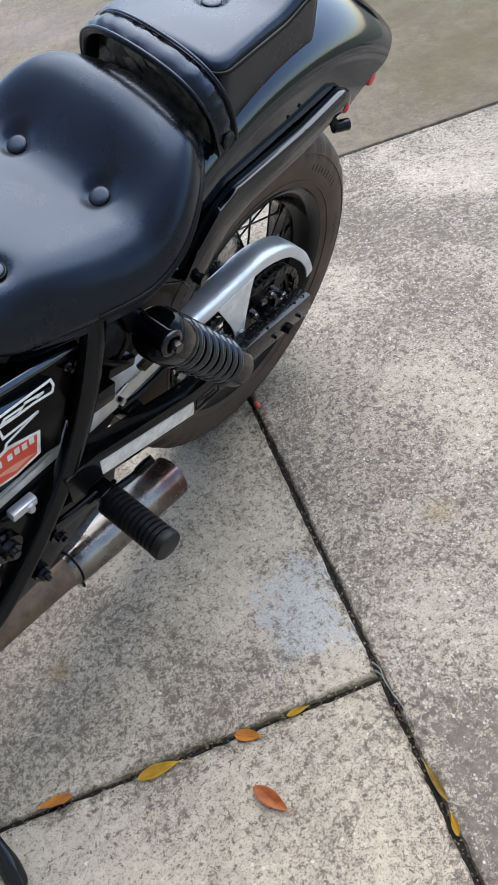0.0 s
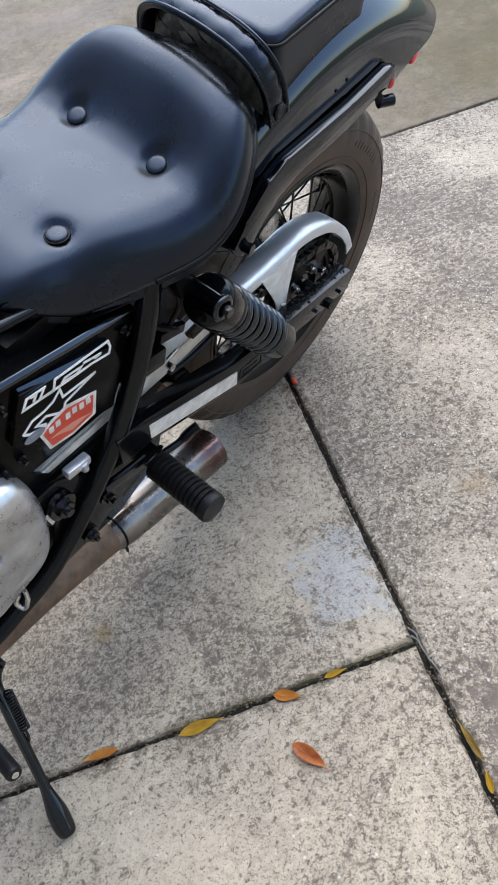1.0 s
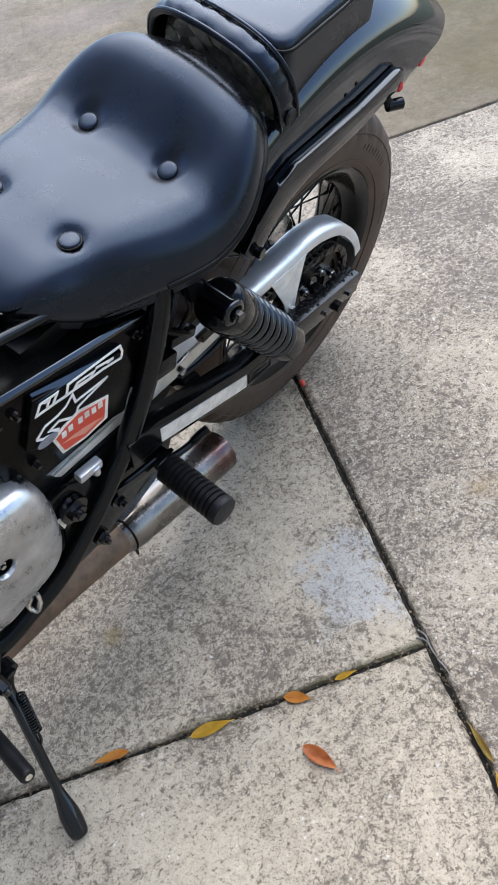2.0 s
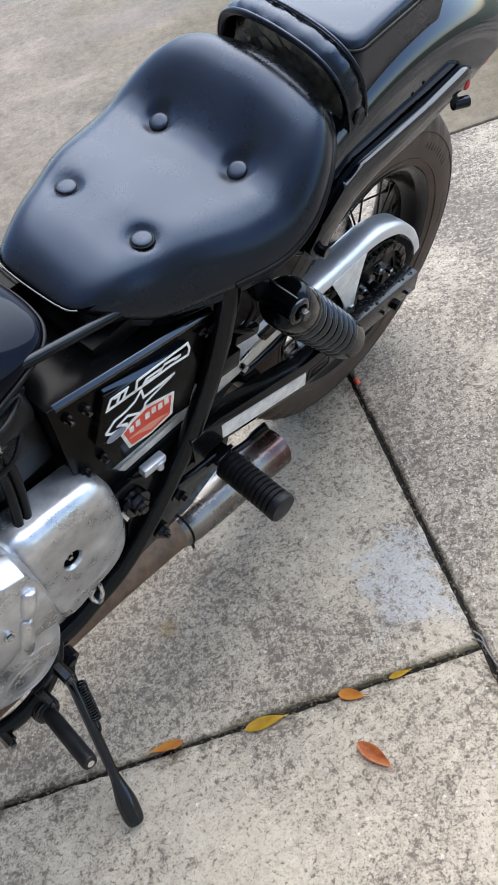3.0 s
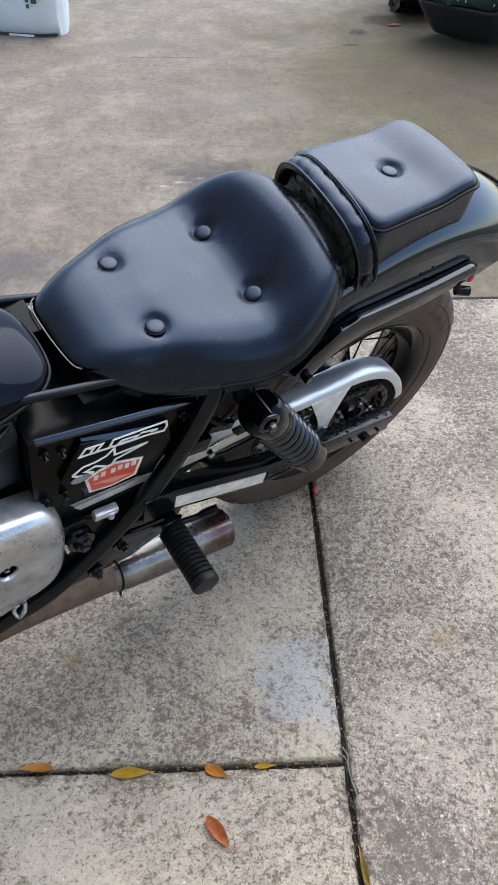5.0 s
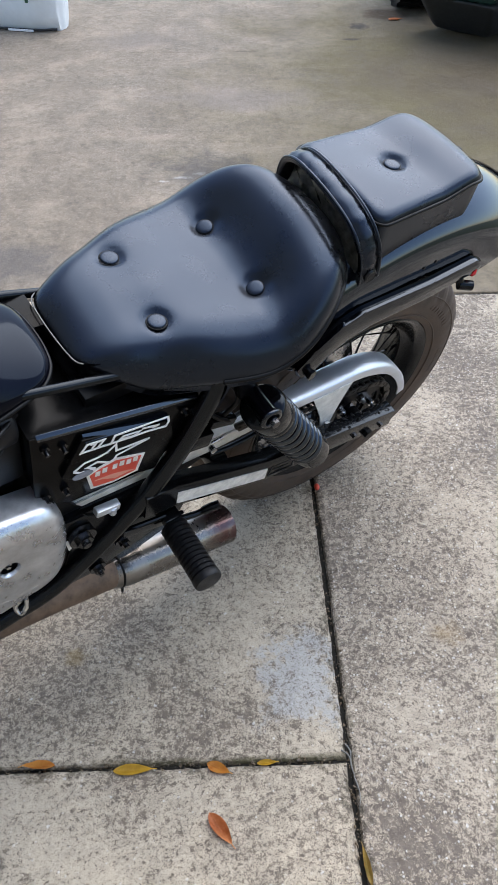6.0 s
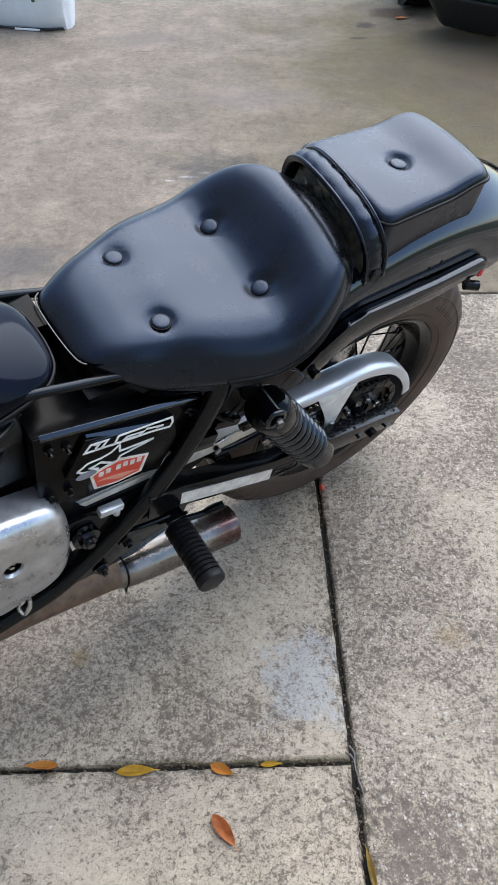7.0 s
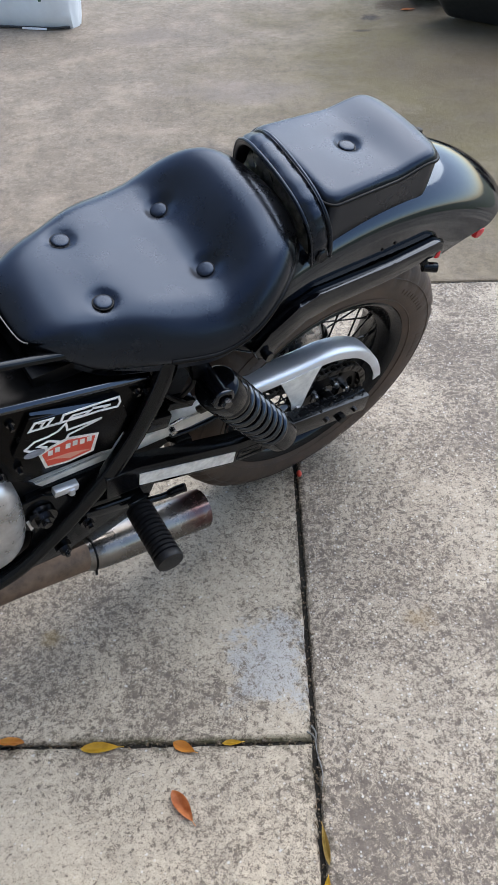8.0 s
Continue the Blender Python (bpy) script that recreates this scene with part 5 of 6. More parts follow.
    lathe(bm, [(0.0, 0.0), (0.0, 0.0124), (0.013, 0.0134), (0.013, 0.0128), (0.002, 0.0116), (0.002, 0.0)], (-0.752, -0.1335, 0.512), (0, -1, 0), 24)
    part("pocket_shade", bm, M_DULL, sc, "black cup in place of the pocket's shade")
    bm = B()
    tube(bm, spline([(-0.700, -0.1496, 0.428), (-0.735, -0.1500, 0.421), (-0.772, -0.1500, 0.424), (-0.788, -0.1496, 0.436)], 6), 0.0014, 6)
    part("cast_line", bm, M_CAST, sc, "faint raised casting line")
    bm = B()
    tube(bm, spline([(-0.735, -0.145, 0.385), (-0.738, -0.15, 0.368), (-0.748, -0.15, 0.352), (-0.752, -0.14, 0.362), (-0.742, -0.14, 0.378)], 4), 0.0035, 8)
    part("wire_clip", bm, M_STEEL, sc, "bright wire clip")
    ac = cover([(-0.835, 0.650), (-0.808, 0.615), (-0.803, 0.54), (-0.804, 0.46), (-0.815, 0.395), (-0.838, 0.355), (-0.872, 0.336), (-0.910, 0.345), (-0.950, 0.375), (-0.99, 0.43), (-1.01, 0.51), (-0.99, 0.60), (-0.93, 0.66), (-0.88, 0.668)], -0.09, -0.174, 0.034, "alternator_cover", "stained cast aluminium alternator cover")
    def ridge(outline, y0, y1, inset, name, label=""):
        """A cast boss: an outline at y0 that narrows to y1."""
        bm = B()
        cx = sum(p[0] for p in outline) / len(outline)
        cz = sum(p[1] for p in outline) / len(outline)
        V = []
        for y, k in ((y0, 0.0), (y1 + 0.002, inset * 0.8), (y1, inset)):
            row = []
            for x, z in outline:
                d = math.hypot(x - cx, z - cz)
                row.append(bm.verts.new((x - (x - cx) / d * k, y, z - (z - cz) / d * k)))
            V.append(row)
        m = len(outline)
        for r0, r1 in zip(V, V[1:]):
            for i in range(m):
                bm.faces.new((r0[i], r0[(i + 1) % m], r1[(i + 1) % m], r1[i]))
        bm.faces.new(V[-1])
        bm.faces.new(V[0][::-1])
        bmesh.ops.recalc_face_normals(bm, faces=bm.faces)
        bmesh.ops.bevel(bm, geom=bm.edges[:], offset=0.0018, segments=2, affect="EDGES", profile=0.6)
        return part(name, bm, M_CAST, ac, label)

    ridge([(-0.840, 0.652), (-0.812, 0.640), (-0.804, 0.610), (-0.800, 0.545), (-0.804, 0.476), (-0.822, 0.486), (-0.850, 0.500), (-0.900, 0.490), (-0.960, 0.510), (-0.975, 0.580), (-0.930, 0.650)], -0.150, -0.184, 0.007, "raised_plate", "raised cast plate with sharp edges")
    for pts, rs in ((((-0.822, -0.183, 0.606), (-0.830, -0.186, 0.585), (-0.838, -0.183, 0.562)), (0.010, 0.010, 0.009)), (((-0.842, -0.183, 0.556), (-0.852, -0.185, 0.525), (-0.862, -0.178, 0.486)), (0.008, 0.009, 0.011)), (((-0.905, -0.182, 0.630), (-0.900, -0.185, 0.600), (-0.888, -0.182, 0.566)), (0.011, 0.011, 0.010))):
        bm = B()
        line = spline(pts, 5)
        tube(bm, line, [rs[0] + (rs[-1] - rs[0]) * i / (len(line) - 1) for i in range(len(line))], 16)
        bmesh.ops.bevel(bm, geom=[e for e in bm.edges if any(len(f.verts) > 4 for f in e.link_faces)], offset=0.004, segments=3, affect="EDGES", profile=0.5)
        part("boss", bm, M_CAST, ac, "rounded cast rib")
    for x, z in ((-0.868, 0.558),):
        bm = B()
        rod(bm, (x, -0.150, z), (x, -0.187, z), 0.0070, seg=20)
        rod(bm, (x, -0.188, z), (x, -0.191, z), 0.0045, seg=6)
        part("cover_bolt", bm, M_STEEL, ac, "dull cover bolt")
    bm = B()
    for r in (0.034, 0.022):
        tube(bm, [(-0.880 + r * 1.2 * math.cos(2 * math.pi * k / 40), -0.1735, 0.400 + r * math.sin(2 * math.pi * k / 40)) for k in range(40)], 0.0010, 6, True)
    part("cast_emblem", bm, M_CAST, ac, "raised cast ring emblem")
    bm = B()
    for k in range(10):
        a = radians(150 - 13 * k)
        block(bm, (-0.880 + 0.056 * math.cos(a), -0.1735, 0.398 + 0.048 * math.sin(a)), (0.0065, 0.0022, 0.008), 0.0006, Matrix.Rotation(math.pi / 2 - a, 4, "Y"))
    marks = part("cast_marks", bm, M_CAST, ac, "worn raised marks round the emblem")
    marks["kind"] = "stuff"
    # ridge above the cover and case bolts
    bm = B()
    prism(bm, [(-0.79, 0.612), (-0.69, 0.555), (-0.70, 0.540), (-0.80, 0.600)], -0.125, -0.105, 0.003)
    part("case_ridge", bm, M_CASE, en)
    for x, y, z in ((-0.785, -0.105, 0.600), (-0.84, -0.09, 0.625), (-0.92, -0.08, 0.63)):
        bm = B()
        rod(bm, (x, y, z), (x, y, z + 0.012), 0.010, seg=6)
        part("case_bolt", bm, M_STEEL, en, "dull case bolt")
    bm = B()
    for k in (0, 1):
        bm = B() if k else bm
        o = Vector((-0.013 * k, -0.002 * k, 0.004 * k))
        tube(bm, spline([Vector(p) + o for p in ((-0.742, -0.080, 0.72), (-0.746, -0.092, 0.66), (-0.755, -0.106, 0.628), (-0.765, -0.116, 0.602))], 5), 0.0062, 10)
        part("hose", bm, M_RUBBER, en, "black rubber breather hose")
    # cylinders with fins, carburettor and filter
    bm = B()
    for k in range(9):
        z = 0.675 + 0.016 * k
        block(bm, (-0.955, 0.0, z), (0.20, 0.26, 0.005), 0.0015)
    block(bm, (-0.955, 0, 0.74), (0.16, 0.22, 0.16), 0.01)
    part("cylinder", bm, M_DULL, en, "black finned cylinder block")
    for y in (-0.07, 0.07):
        cb = B()
        lathe(cb, [(0.0, 0.022), (0.03, 0.024), (0.032, 0.030), (0.075, 0.030), (0.078, 0.026), (0.10, 0.026)], (-0.85, y, 0.735), (1, 0, 0.0), 24)
        car = part("carburettor", cb, M_DULL, en, "black carburettor body")
        cb = B()
        lathe(cb, [(0, 0.02), (0.004, 0.034), (0.012, 0.036), (0.055, 0.032), (0.06, 0.026), (0.06, 0.0)], (-0.755, y, 0.735), (1, 0, 0), 28)
        part("air_filter", cb, M_RUBBER, car, "black pod air filter")
        cb = B()
        tube(cb, [(-0.75 + 0.0, y + 0.0365 * math.cos(2 * math.pi * k / 30), 0.735 + 0.0365 * math.sin(2 * math.pi * k / 30)) for k in range(30)], 0.0028, 6, True)
        part("hose_clamp", cb, M_STEEL, car, "bright hose clamp")
    for k, pts in enumerate(([(-0.69, -0.08, 0.75), (-0.74, -0.115, 0.765), (-0.80, -0.10, 0.75)], [(-0.71, -0.09, 0.72), (-0.75, -0.11, 0.70), (-0.82, -0.09, 0.69)])):
        bm = B()
        tube(bm, spline(pts, 6), 0.0035, 8)
        part("cable", bm, M_RUBBER, en, "thin black cable")


engine()


# ---- exhaust ----
def exhaust():
    ex = new("exhaust")
    ex.parent = bike
    y = -0.080
    bm = B()
    a, b = Vector((-0.537, y, 0.158)), Vector((-0.282, y - 0.004, 0.114))
    d = (b - a).normalized()
    L = (b - a).length
    lathe(bm, [(-0.02, 0.031), (0.0, 0.0365), (0.02, 0.039), (0.06, 0.0405), (L - 0.005, 0.0425), (L, 0.0425), (L, 0.0395), (0.10, 0.037), (0.10, 0.0)], a, d, 48)
    part("muffler", bm, M_HEAT, ex, "tarnished chrome muffler with a brown heat-stained tip")
    bm = B()
    tube(bm, spline([(-1.08, y * 0.9, 0.19), (-0.93, y, 0.202), (-0.78, y, 0.198), (-0.66, y, 0.186), (-0.532, y, 0.158)], 6), [0.024 + 0.008 * min(1, i / 20) for i in range(25)], 24)
    part("header_pipe", bm, M_RUST, ex, "rust-browned header pipe")
    bm = B()
    lathe(bm, [(0, 0.018), (0, 0.0372), (0.002, 0.0380), (0.004, 0.0372), (0.004, 0.018)], a - d * 0.003, d, 36)
    block(bm, a + Vector((-0.002, -0.030, -0.030)), (0.004, 0.006, 0.02), 0.001)
    part("clamp", bm, M_DULL, ex, "dark band clamp")


exhaust()


# ---- foot pegs and controls ----
def ribbed_peg():
    pg = new("rear_foot_peg")
    pg.parent = bike
    a, d = Vector((-0.470, -0.142, 0.372)), Vector((-0.06, -1.0, 0.06)).normalized()
    prof = [(0.0, 0.0)]
    for k in range(12):
        t = 0.004 + 0.0088 * k
        prof += [(t, 0.0205), (t + 0.0012, 0.0240), (t + 0.0052, 0.0240), (t + 0.0064, 0.0205)]
    prof += [(0.110, 0.0205), (0.1105, 0.0246), (0.119, 0.0246), (0.1225, 0.023), (0.1235, 0.0)]
    bm = B()
    lathe(bm, prof, a, d, 32)
    part("rubber", bm, M_RUBBER, pg, "ribbed black rubber sleeve")
    bm = B()
    rod(bm, a + Vector((0, 0.03, 0)), a, 0.012)
    prism(bm, [(-0.484, 0.388), (-0.453, 0.390), (-0.450, 0.364), (-0.462, 0.354), (-0.480, 0.358)], -0.142, -0.116, 0.003)
    part("bracket", bm, M_SATIN, pg, "black peg bracket")
    bm = B()
    prism(bm, [(-0.56, 0.412), (-0.47, 0.388), (-0.44, 0.372), (-0.47, 0.362), (-0.56, 0.392)], -0.134, -0.126, 0.002)
    part("mount_bar", bm, M_GLOSS, pg, "black flat mounting bar")
    bm = B()
    tube(bm, spline([(-0.450, -0.135, 0.362), (-0.425, -0.138, 0.358), (-0.408, -0.14, 0.358), (-0.392, -0.145, 0.368), (-0.380, -0.15, 0.374)], 5), [0.006] * 11 + [0.008] * 10, 10)
    part("lever", bm, M_SATIN, pg, "worn black lever end")
    bm = B()
    tube(bm, spline([(-0.57, -0.126, 0.405), (-0.52, -0.130, 0.400), (-0.48, -0.13, 0.392)], 5), 0.005, 10)
    part("linkage", bm, M_SATIN, pg, "worn black linkage rod")


ribbed_peg()


def front_peg():
    pg = new("front_foot_peg")
    pg.parent = bike
    a, b = Vector((-0.898, -0.190, 0.294)), Vector((-0.904, -0.294, 0.338))
    d = (b - a).normalized()
    L = (b - a).length
    bm = B()
    lathe(bm, [(0, 0.0), (0, 0.0112), (L - 0.003, 0.0112), (L, 0.0095), (L, 0.0)], a, d, 28)
    part("rubber", bm, M_RUBBER, pg, "smooth black rubber sleeve")
    # bright disc built in place of a glint on the rubber's end
    bm = B()
    lathe(bm, [(L, 0.0050), (L + 0.0015, 0.0050), (L + 0.002, 0.003), (L + 0.002, 0.0)], a, d, 24)
    part("end_glint", bm, M_STEEL, pg, "small bright disc for the glint on the peg's end")
    bm = B()
    lathe(bm, [(-0.034, 0.0), (-0.034, 0.016), (-0.030, 0.019), (-0.022, 0.019), (-0.020, 0.014), (-0.016, 0.014), (-0.014, 0.020), (-0.008, 0.020), (-0.006, 0.015), (0.0, 0.015), (0.002, 0.013), (0.002, 0.0)], a, d, 24)
    tube(bm, spline([a + Vector((-0.075, 0.045, -0.012)), a + Vector((-0.035, 0.030, -0.004)), a + Vector((0.010, 0.026, 0.010)), a + Vector((0.050, 0.034, 0.034)), a + Vector((0.070, 0.050, 0.045))], 5), 0.0125, 14)
    block(bm, a + Vector((0.022, 0.030, 0.030)), (0.034, 0.022, 0.016), 0.005)
    part("clamp_arm", bm, M_SATIN, pg, "greasy black clamp arm")
    for o, r in (((0.050, 0.000, 0.036), 0.0095), ((-0.060, 0.012, -0.008), 0.0090), ((0.012, -0.002, 0.022), 0.0075)):
        bm = B()
        o = Vector(o)
        rod(bm, a + o + Vector((0, 0.030, 0)), a + o, r, seg=6)
        rod(bm, a + o, a + o + Vector((0, -0.006, 0)), r * 0.55, seg=12)
        part("bolt", bm, M_BOLT, pg, "greasy bolt head")
    bm = B()
    tube(bm, [a + d * -0.004 + (d.orthogonal().normalized() * math.cos(q) + d.cross(d.orthogonal().normalized()) * math.sin(q)) * 0.0155 for q in (2 * math.pi * k / 24 for k in range(24))], 0.0034, 8, True)
    part("collar", bm, M_GLOSS, pg, "shiny black collar")
    bm = B()
    rod(bm, a + d * -0.030, a + d * -0.010, 0.012)
    part("pivot", bm, M_SATIN, pg, "greasy black pivot")


front_peg()


def kickstand():
    ks = new("kickstand")
    ks.parent = bike
    a, b = Vector((-0.838, -0.148, 0.272)), Vector((-0.912, -0.325, 0.128))
    bm = B()
    ln = spline([a, a.lerp(b, 0.3) + Vector((0, 0, 0.004)), a.lerp(b, 0.7), b], 6)
    tube(bm, ln, [0.0086 - 0.001 * i / (len(ln) - 1) for i in range(len(ln))], 14)
    leg = part("leg", bm, M_GLOSS, ks, "gloss black stand leg")
    bm = B()
    d = (b - a).normalized()
    f = [b - d * 0.050, b - d * 0.018, b + d * 0.012, b + d * 0.030 + Vector((0, -0.003, 0.002))]
    tube(bm, spline(f, 5), [0.0082, 0.0088, 0.0098, 0.0112, 0.0128, 0.0142, 0.0152, 0.0158, 0.0160, 0.0160, 0.0158, 0.0154, 0.0148, 0.0138, 0.0122, 0.0095], 20, flat=0.8)
    part("foot", bm, M_GLOSS, leg, "rounded black stand foot")
    bm = B()
    tube(bm, spline([(-0.828, -0.147, 0.284), (-0.832, -0.150, 0.276), a + (b - a) * 0.06, a + (b - a) * 0.14], 5), [0.0135 - 0.0042 * i / 15 for i in range(16)], 16, flat=0.75)
    rod(bm, (-0.828, -0.138, 0.284), (-0.828, -0.156, 0.284), 0.0155, seg=24)
    rod(bm, (-0.828, -0.13, 0.284), (-0.828, -0.161, 0.284), 0.008, seg=6)
    part("pivot_bracket", bm, M_SATIN, ks, "greasy black pivot bracket")
    bm = B()
    s0, s1 = a.lerp(b, 0.14) + Vector((0.009, -0.006, 0.004)), a.lerp(b, 0.40) + Vector((0.009, -0.006, 0.004))
    ax = (s1 - s0).normalized()
    e1 = ax.orthogonal().normalized()
    e2 = ax.cross(e1)
    n = 220
    pts = [s0 + (s1 - s0) * (i / n) + 0.0066 * (math.cos(2 * math.pi * 15 * i / n) * e1 + math.sin(2 * math.pi * 15 * i / n) * e2) for i in range(n + 1)]
    tube(bm, pts, 0.002, 6)
    tube(bm, spline([s1, s1 + ax * 0.012, s1 + ax * 0.02 + e1 * 0.005, s1 + ax * 0.013 + e1 * 0.012], 4), 0.002, 6)
    part("spring", bm, M_GLOSS, ks, "dark coil return spring")


kickstand()


# ---- sack ----
def sack():
    bm = B()
    w, h, d = 0.74, 0.58, 0.26
    bmesh.ops.create_cube(bm, size=2.0)
    bmesh.ops.subdivide_edges(bm, edges=bm.edges[:], cuts=14, use_grid_fill=True)
    for v in bm.verts:
        x, y, z = v.co
        k = 1 - 0.05 * (x * x) ** 2 * abs(y) - 0.04 * abs(z) ** 6
        px = x * w / 2 * (1 - 0.035 * z * z * (1 - 0.3 * z)) * (1 - 0.03 * y * y)
        py = y * d / 2 * (1 - 0.35 * abs(x) ** 5) * (1 - 0.25 * abs(z) ** 5)
        pz = (z + 1) * h / 2
        wob = noise.noise(Vector((x * 2.2, y * 1.5, z * 2.2))) * 0.014 + noise.noise(Vector((x * 6, y * 4, z * 6))) * 0.005
        v.co = Vector((px + wob, py + wob * (1 if y < 0 else -1), max(0.0, pz + (wob if z > 0 else 0))))
    sk = part("soil_sack", bm, M_BAG, None)
    tagged(sk, "full white printed plastic soil sack standing on the concrete", "sack")
    sk.matrix_world = pose(-1.46, 4.64, 0.0, 0, 0, -15)
    yf = -0.152
    bm = B()
    tube(bm, [(-0.34 + 0.68 * i / 30, -0.085 - 0.045 * (1 - ((i - 15) / 15) ** 4), 0.012 + 0.004 * noise.noise(Vector((i * 0.4, 0, 0)))) for i in range(31)], 0.007, 8)
    part("bottom_seam", bm, M_GREY, sk, "dark folded bottom seam")
    bm = B()
    block(bm, (0.13, -0.135, 0.009), (0.16, 0.005, 0.012), 0.002)
    part("seam_tag", bm, M_WHITE, sk, "loose white seam tape", False)
    bm = B()
    for i in range(4):
        block(bm, (0.205, yf, 0.17 + 0.030 * i), (0.016, 0.008, 0.020))
    block(bm, (0.245, yf + 0.006, 0.245), (0.034, 0.008, 0.034))
    block(bm, (0.245, yf + 0.006, 0.195), (0.030, 0.008, 0.022))
    part("printed_mark", bm, M_INK, sk, "small dark green printed mark as plain bars", False)
    bm = B()
    for i in range(3):
        block(bm, (0.02 - 0.02 * i, yf, 0.25 + 0.01 * i), (0.008, 0.006, 0.09 - 0.015 * i))
    part("small_print", bm, M_INK, sk, "unreadable green small print as bars", False)
    bm = B()
    ribbon(bm, [[(0.318, 0.50), (0.334, 0.22), (0.340, 0.205), (0.347, 0.22), (0.362, 0.40)]], 0.0018, -0.085, 0.03)
    part("print_frame", bm, M_NAVY, sk, "blue printed outline", False)


sack()


# ---- things by the sack ----
def black_tube():
    bm = B()
    a, b = Vector((-0.394, 5.488, 0.021)), Vector((-0.172, 5.671, 0.021))
    d = (b - a).normalized()
    L = (b - a).length + 0.12
    lathe(bm, [(0, 0.012), (0, 0.0195), (0.004, 0.021), (L * 0.45, 0.021), (L * 0.46, 0.018), (L * 0.8, 0.018), (L, 0.016), (L, 0.0), (0.05, 0.0), (0.05, 0.012)], a, d, 24)
    tb = part("tube", bm, M_RUBBER)
    return tagged(tb, "black plastic tube lying on the concrete", "tube")


def dark_pipe():
    bm = B()
    a, b = Vector((-1.273, 5.873, 0.031)), Vector((-1.020, 5.976, 0.031))
    d = (b - a).normalized()
    a -= d * 0.2
    b += d * 0.1
    lathe(bm, [(0, 0.024), (0, 0.031), ((b - a).length, 0.031), ((b - a).length, 0.024)], a, d, 24)
    pp = part("pipe", bm, M_GREY)
    return tagged(pp, "dark grey pipe lying beside the white sack", "pipe")


black_tube()
dark_pipe()


# ---- utility vehicle ----
def vehicle():
    vh = tagged(new("utility_vehicle"), "wet dark green off-road utility vehicle parked on the concrete", "utility vehicle")

    def wheel(x, y, r=0.33, w=0.24):
        wh = new("wheel")
        wh.parent = vh
        bm = B()
        c = Vector((x, y, r))
        lathe(bm, [(-w / 2 + 0.02, 0.17), (-w / 2, 0.20), (-w / 2 - 0.005, 0.25), (-w / 2 + 0.015, 0.295), (-w / 2 + 0.05, r - 0.022), (0, r - 0.016), (w / 2 - 0.05, r - 0.022), (w / 2 - 0.015, 0.295), (w / 2 + 0.005, 0.25), (w / 2, 0.20), (w / 2 - 0.02, 0.17)], c, (1, 0, 0), 48, True)
        for k in range(22):
            a = 2 * math.pi * k / 22
            for s, off in ((-1, 0), (1, 0.5), (0, 0.25)):
                aa = a + off * 2 * math.pi / 22
                t = Matrix.Translation(c) @ Matrix.Rotation(aa, 4, "X") @ Matrix.Translation((s * w * 0.33, 0, r - 0.017))
                bmesh.ops.create_cube(bm, size=1.0, matrix=t @ Matrix.Rotation(0.35 * s, 4, "Z") @ Matrix.Diagonal((w * 0.34, 0.042, 0.034, 1)))
        part("tyre", bm, M_RUBBER, wh, "knobby black off-road tyre", False)
        bm = B()
        lathe(bm, [(-w / 2 + 0.03, 0.175), (-w / 2 + 0.02, 0.165), (-w / 2 + 0.07, 0.14), (-w / 2 + 0.06, 0.05), (-w / 2 + 0.05, 0.0)], c, (1, 0, 0), 32)
        part("rim", bm, M_DULL, wh, "black steel wheel")

    for x, y in ((2.15, 3.95), (2.80, 3.95), (1.04, 5.02), (2.42, 5.02)):
        wheel(x, y)
    for y in (3.95, 5.02):
        bm = B()
        rod(bm, (1.25, y, 0.33), (2.42, y, 0.33), 0.03)
        part("axle", bm, M_DULL, vh)
    # side step with a rounded corner: green upper, grey tapered skirt
    def step(z0, z1, k0, k1, bevel, name, material, label):
        bm = B()
        near, far, n = Vector((1.274, 4.010)), Vector((0.944, 4.340)), Vector((0.83, 0.81))
        base = [near, near.lerp(far, 0.6), far + n * -0.01, far + Vector((-0.02, 0.10)), far + n * 0.30, near + n * 0.62]
        c = sum(base, Vector((0, 0))) / len(base)
        A = [bm.verts.new((*(c + (p - c) * k0 + n * (1 - k0) * 0.3), z0)) for p in base]
        C = [bm.verts.new((*(c + (p - c) * k1), z1)) for p in base]
        m = len(base)
        bm.faces.new(A[::-1])
        bm.faces.new(C)
        for i in range(m):
            bm.faces.new((A[i], A[(i + 1) % m], C[(i + 1) % m], C[i]))
        bmesh.ops.bevel(bm, geom=bm.edges[:], offset=bevel, segments=3, affect="EDGES", profile=0.6)
        return part(name, bm, material, vh, label)

    step(0.212, 0.49, 1.0, 1.03, 0.06, "side_step", M_GREEN, "wet dark green side panel")
    step(0.022, 0.215, 0.72, 0.97, 0.025, "skirt", M_GREY, "dark grey plastic skirt")
    bm = B()
    block(bm, (1.95, 5.00, 0.52), (1.0, 1.9, 0.20), 0.05)
    part("body", bm, M_GREEN, vh, "dark green body tub")
    # water beads on the green panel
    bm = B()
    rnd = random.Random(3)
    for k in range(60):
        s = rnd.random()
        p = Vector((1.290, 3.994)).lerp(Vector((0.960, 4.324)), s)
        r = rnd.uniform(0.002, 0.006)
        bmesh.ops.create_icosphere(bm, subdivisions=1, radius=r, matrix=Matrix.Translation((p.x - 0.004, p.y - 0.004, rnd.uniform(0.25, 0.45))) @ Matrix.Diagonal((0.6, 0.6, 1.6, 1)))
    wb = part("water_beads", bm, M_WHITE, vh, "scattered pale water beads")
    wb["kind"] = "stuff"


vehicle()


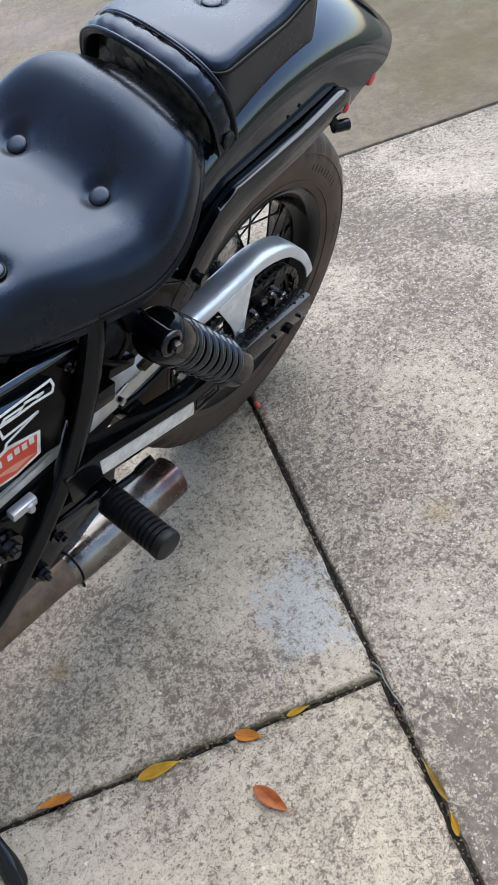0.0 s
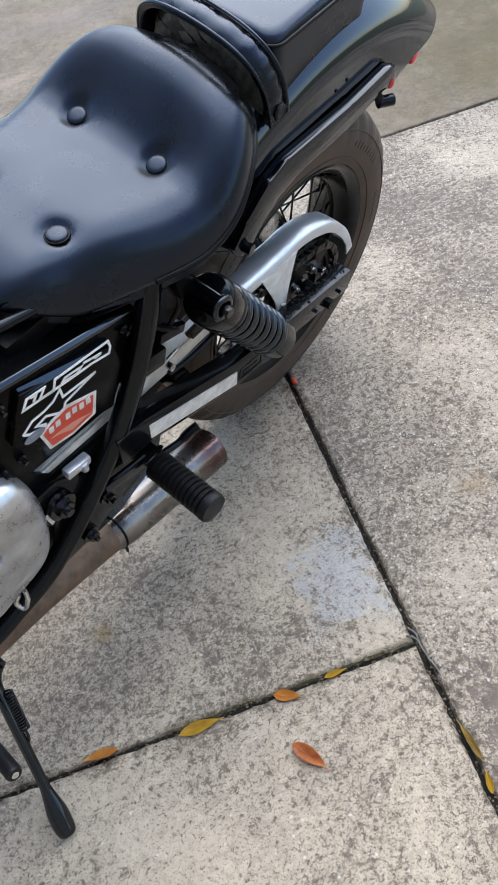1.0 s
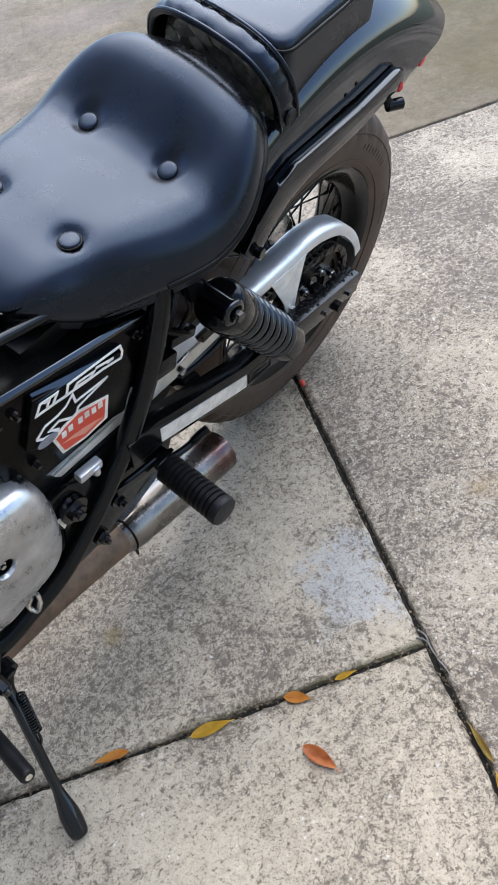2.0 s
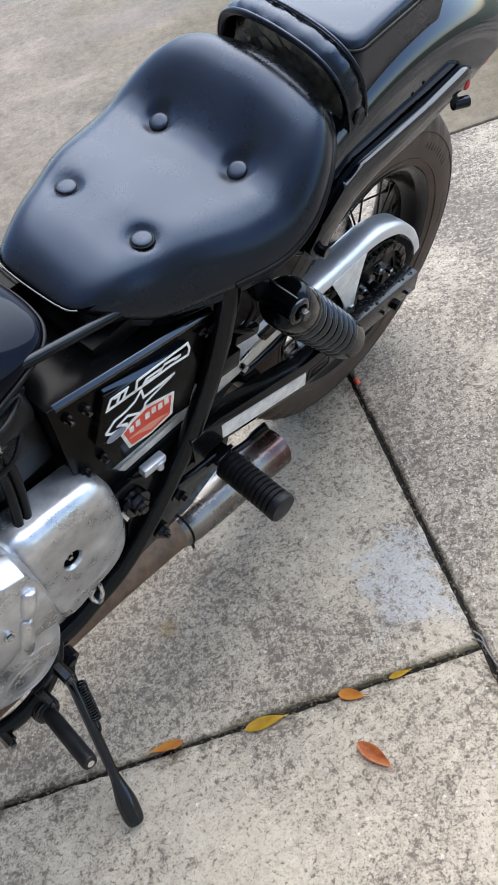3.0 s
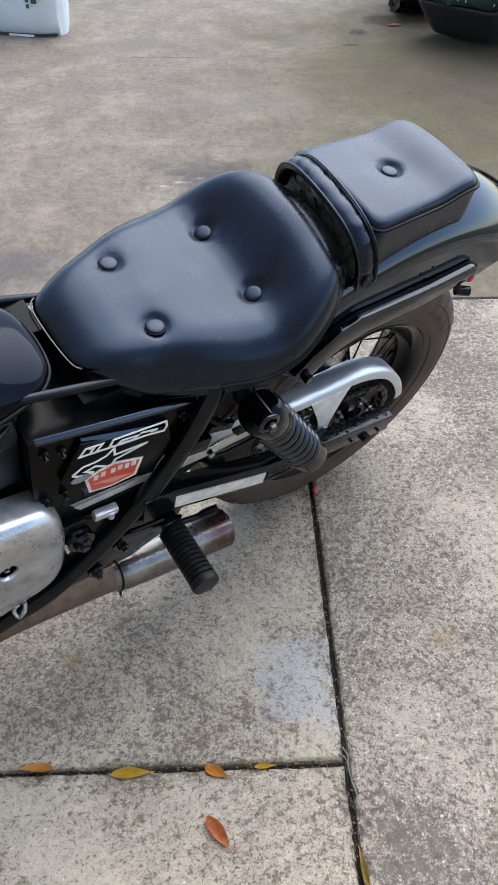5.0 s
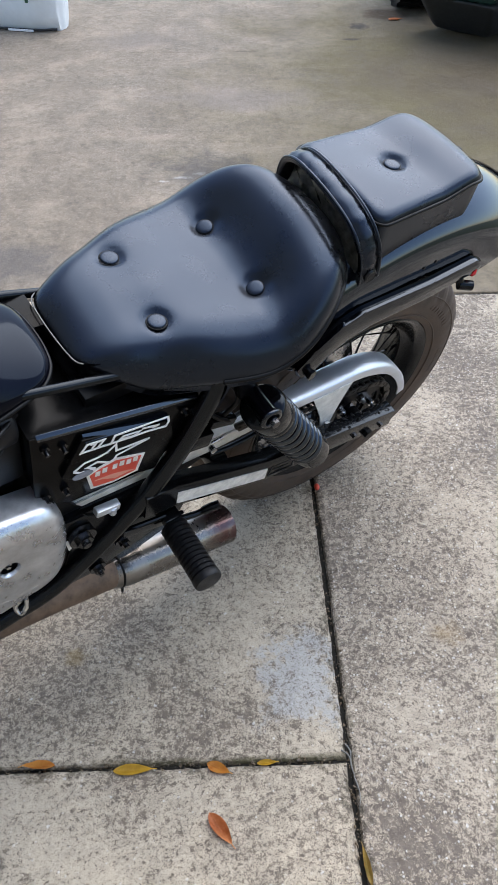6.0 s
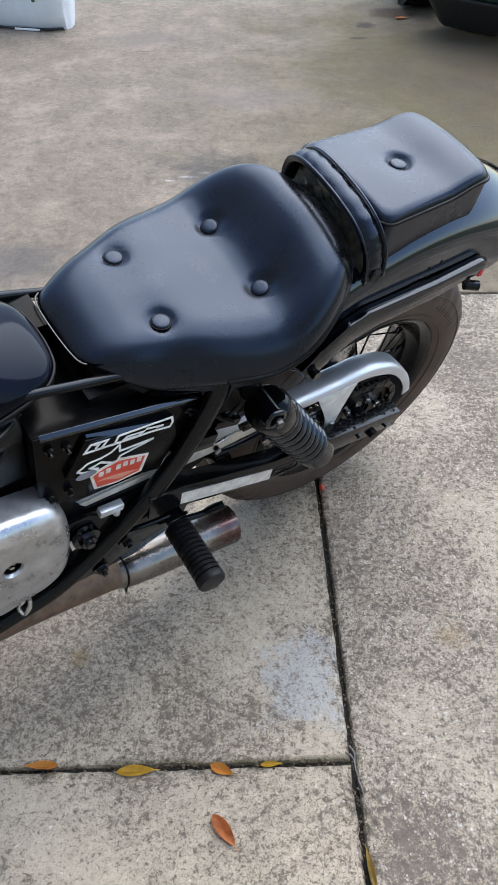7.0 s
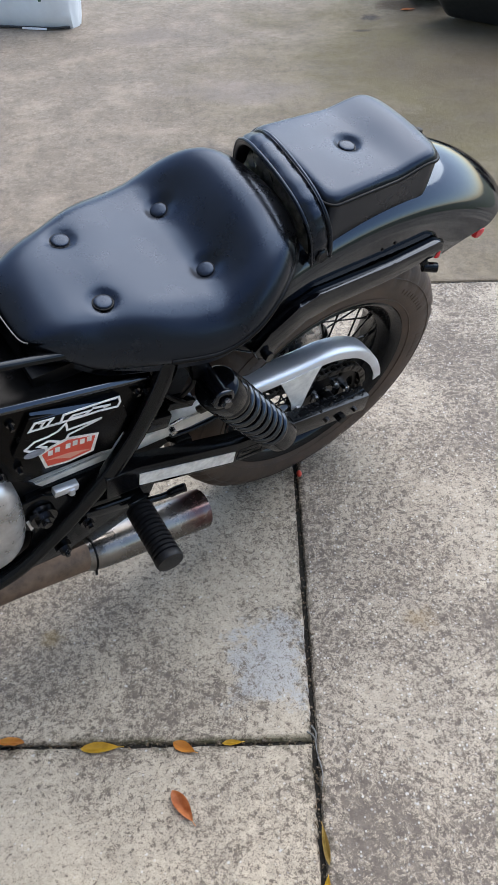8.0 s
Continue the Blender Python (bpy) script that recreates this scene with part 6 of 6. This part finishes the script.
# ---- leaves and litter ----
def leaf(name, at, length, width, turn, material, label, curl=0.004, lift=0.003):
    bm = B()
    n = 12
    rows = []
    for i in range(n + 1):
        s = i / n
        w = width / 2 * (math.sin(math.pi * s ** 0.8) ** 0.85) + 0.0004
        row = []
        for j in range(-3, 4):
            u = j / 3
            z = lift + curl * u * u * math.sin(math.pi * s) + curl * 0.6 * (2 * s - 1) ** 2 + 0.0012 * noise.noise(Vector((s * 6, u * 3, length * 90)))
            if j == 0:
                z -= 0.0006
            row.append(bm.verts.new(((s - 0.5) * length, u * w, max(z, 0.0008))))
        rows.append(row)
    for r0, r1 in zip(rows, rows[1:]):
        for j in range(6):
            bm.faces.new((r0[j], r0[j + 1], r1[j + 1], r1[j]))
    bmesh.ops.solidify(bm, geom=bm.faces[:], thickness=0.0004)
    tube(bm, [(length / 2, 0, lift + curl * 0.5), (length * 0.62, 0.001, lift * 0.7 + 0.001)], 0.0006, 5)
    tube(bm, [(-length * 0.48, 0, lift + curl * 0.5 + 0.0004), (0, 0, lift + 0.0003), (length / 2, 0, lift + curl * 0.5 + 0.0004)], 0.0004, 5)
    ob = part(name, bm, material)
    ob.matrix_world = pose(at[0], at[1], at[2] if len(at) > 2 else 0.0, *((0, 0, turn) if len(at) < 4 else (at[3], 0, turn)))
    return tagged(ob, label, "leaf", "fallen leaves")


leaf("leaf", (-0.222, -0.110), 0.062, 0.022, -54, M_LEAF_R, "curled rust-red leaf lying on bare concrete", 0.008)
leaf("leaf", (-0.530, 0.000, 0.001, 30), 0.056, 0.024, 178, M_LEAF_O, "orange leaf wedged in the slab joint", 0.006)
leaf("leaf", (-0.370, -0.009, 0.0), 0.066, 0.019, 2, M_LEAF_Y, "yellow leaf lying along the slab joint", 0.005)
leaf("leaf", (-0.225, -0.010, 0.0), 0.042, 0.019, -24, M_LEAF_O, "small tan leaf beside the slab joint", 0.004)
leaf("leaf", (-0.142, -0.003, 0.0), 0.034, 0.010, 3, M_LEAF_Y, "thin yellow leaf in the slab joint", 0.003)
leaf("leaf", (0.006, -0.172, -0.002), 0.060, 0.010, 96, M_LEAF_D, "dry straw-coloured leaf in the slab joint", 0.004)
leaf("leaf", (0.004, -0.232, -0.003), 0.030, 0.009, 80, M_LEAF_Y, "small yellow leaf in the slab joint", 0.004)
leaf("leaf", (0.88, 4.67, 0.0), 0.09, 0.04, 10, M_LEAF_R, "brown leaf on the stained concrete", 0.006)
leaf("leaf", (1.15, 3.10, 0.0), 0.05, 0.02, 60, M_LEAF_D, "dry leaf scrap beside a tyre", 0.006)

bm = B()
bmesh.ops.create_icosphere(bm, subdivisions=2, radius=0.008, matrix=pose(0.008, 0.655, 0.003) @ Matrix.Diagonal((0.8, 1.3, 0.7, 1)))
for v in bm.verts:
    v.co += v.co.normalized() * 0.002 * noise.noise(v.co * 300)
tagged(part("berry", bm, M_RED), "small crushed red berry in the slab joint", "berry")

# pale dry roots lying where the joints meet
def root(points, r):
    bm = B()
    line = spline(points, 6)
    tube(bm, line, [r * (1 - 0.7 * i / len(line)) for i in range(len(line))], 6)
    return tagged(part("dry_root", bm, M_SEAM), "pale dry plant root lying across the slab joint", "root", "dry roots")


root([(-0.012, 0.016, 0.002), (0.000, 0.004, 0.003), (0.003, -0.020, 0.001), (0.010, -0.046, -0.002)], 0.0018)
root([(-0.004, 0.026, 0.003), (0.003, 0.012, 0.004), (0.001, -0.010, 0.001)], 0.0022)
root([(0.004, -0.030, 0.001), (0.010, -0.060, 0.002), (0.006, -0.085, 0.000)], 0.0014)

# crumbs of dry stuff along the joints
rnd = random.Random(5)
bm = B()
for k in range(1100):
    if rnd.random() < 0.55:
        p = Vector((rnd.gauss(0.001, 0.007), rnd.uniform(-0.5, 1.3), rnd.uniform(-0.008, 0.001)))
    else:
        p = Vector((rnd.uniform(-1.0, 0.0), rnd.gauss(0.0, 0.006), rnd.uniform(-0.009, 0.0)))
    s = rnd.uniform(0.0008, 0.0036)
    m = Matrix.Translation(p) @ Euler((rnd.uniform(0, 3), rnd.uniform(0, 3), rnd.uniform(0, 3))).to_matrix().to_4x4() @ Matrix.Diagonal((s * rnd.uniform(0.6, 2.0), s, s * 0.6, 1))
    bmesh.ops.create_cube(bm, size=1.0, matrix=m)
tagged(part("joint_litter", bm, M_CRUMB, None, "", False), "dry crumbs and plant scraps along the joints", "litter", kind="stuff")
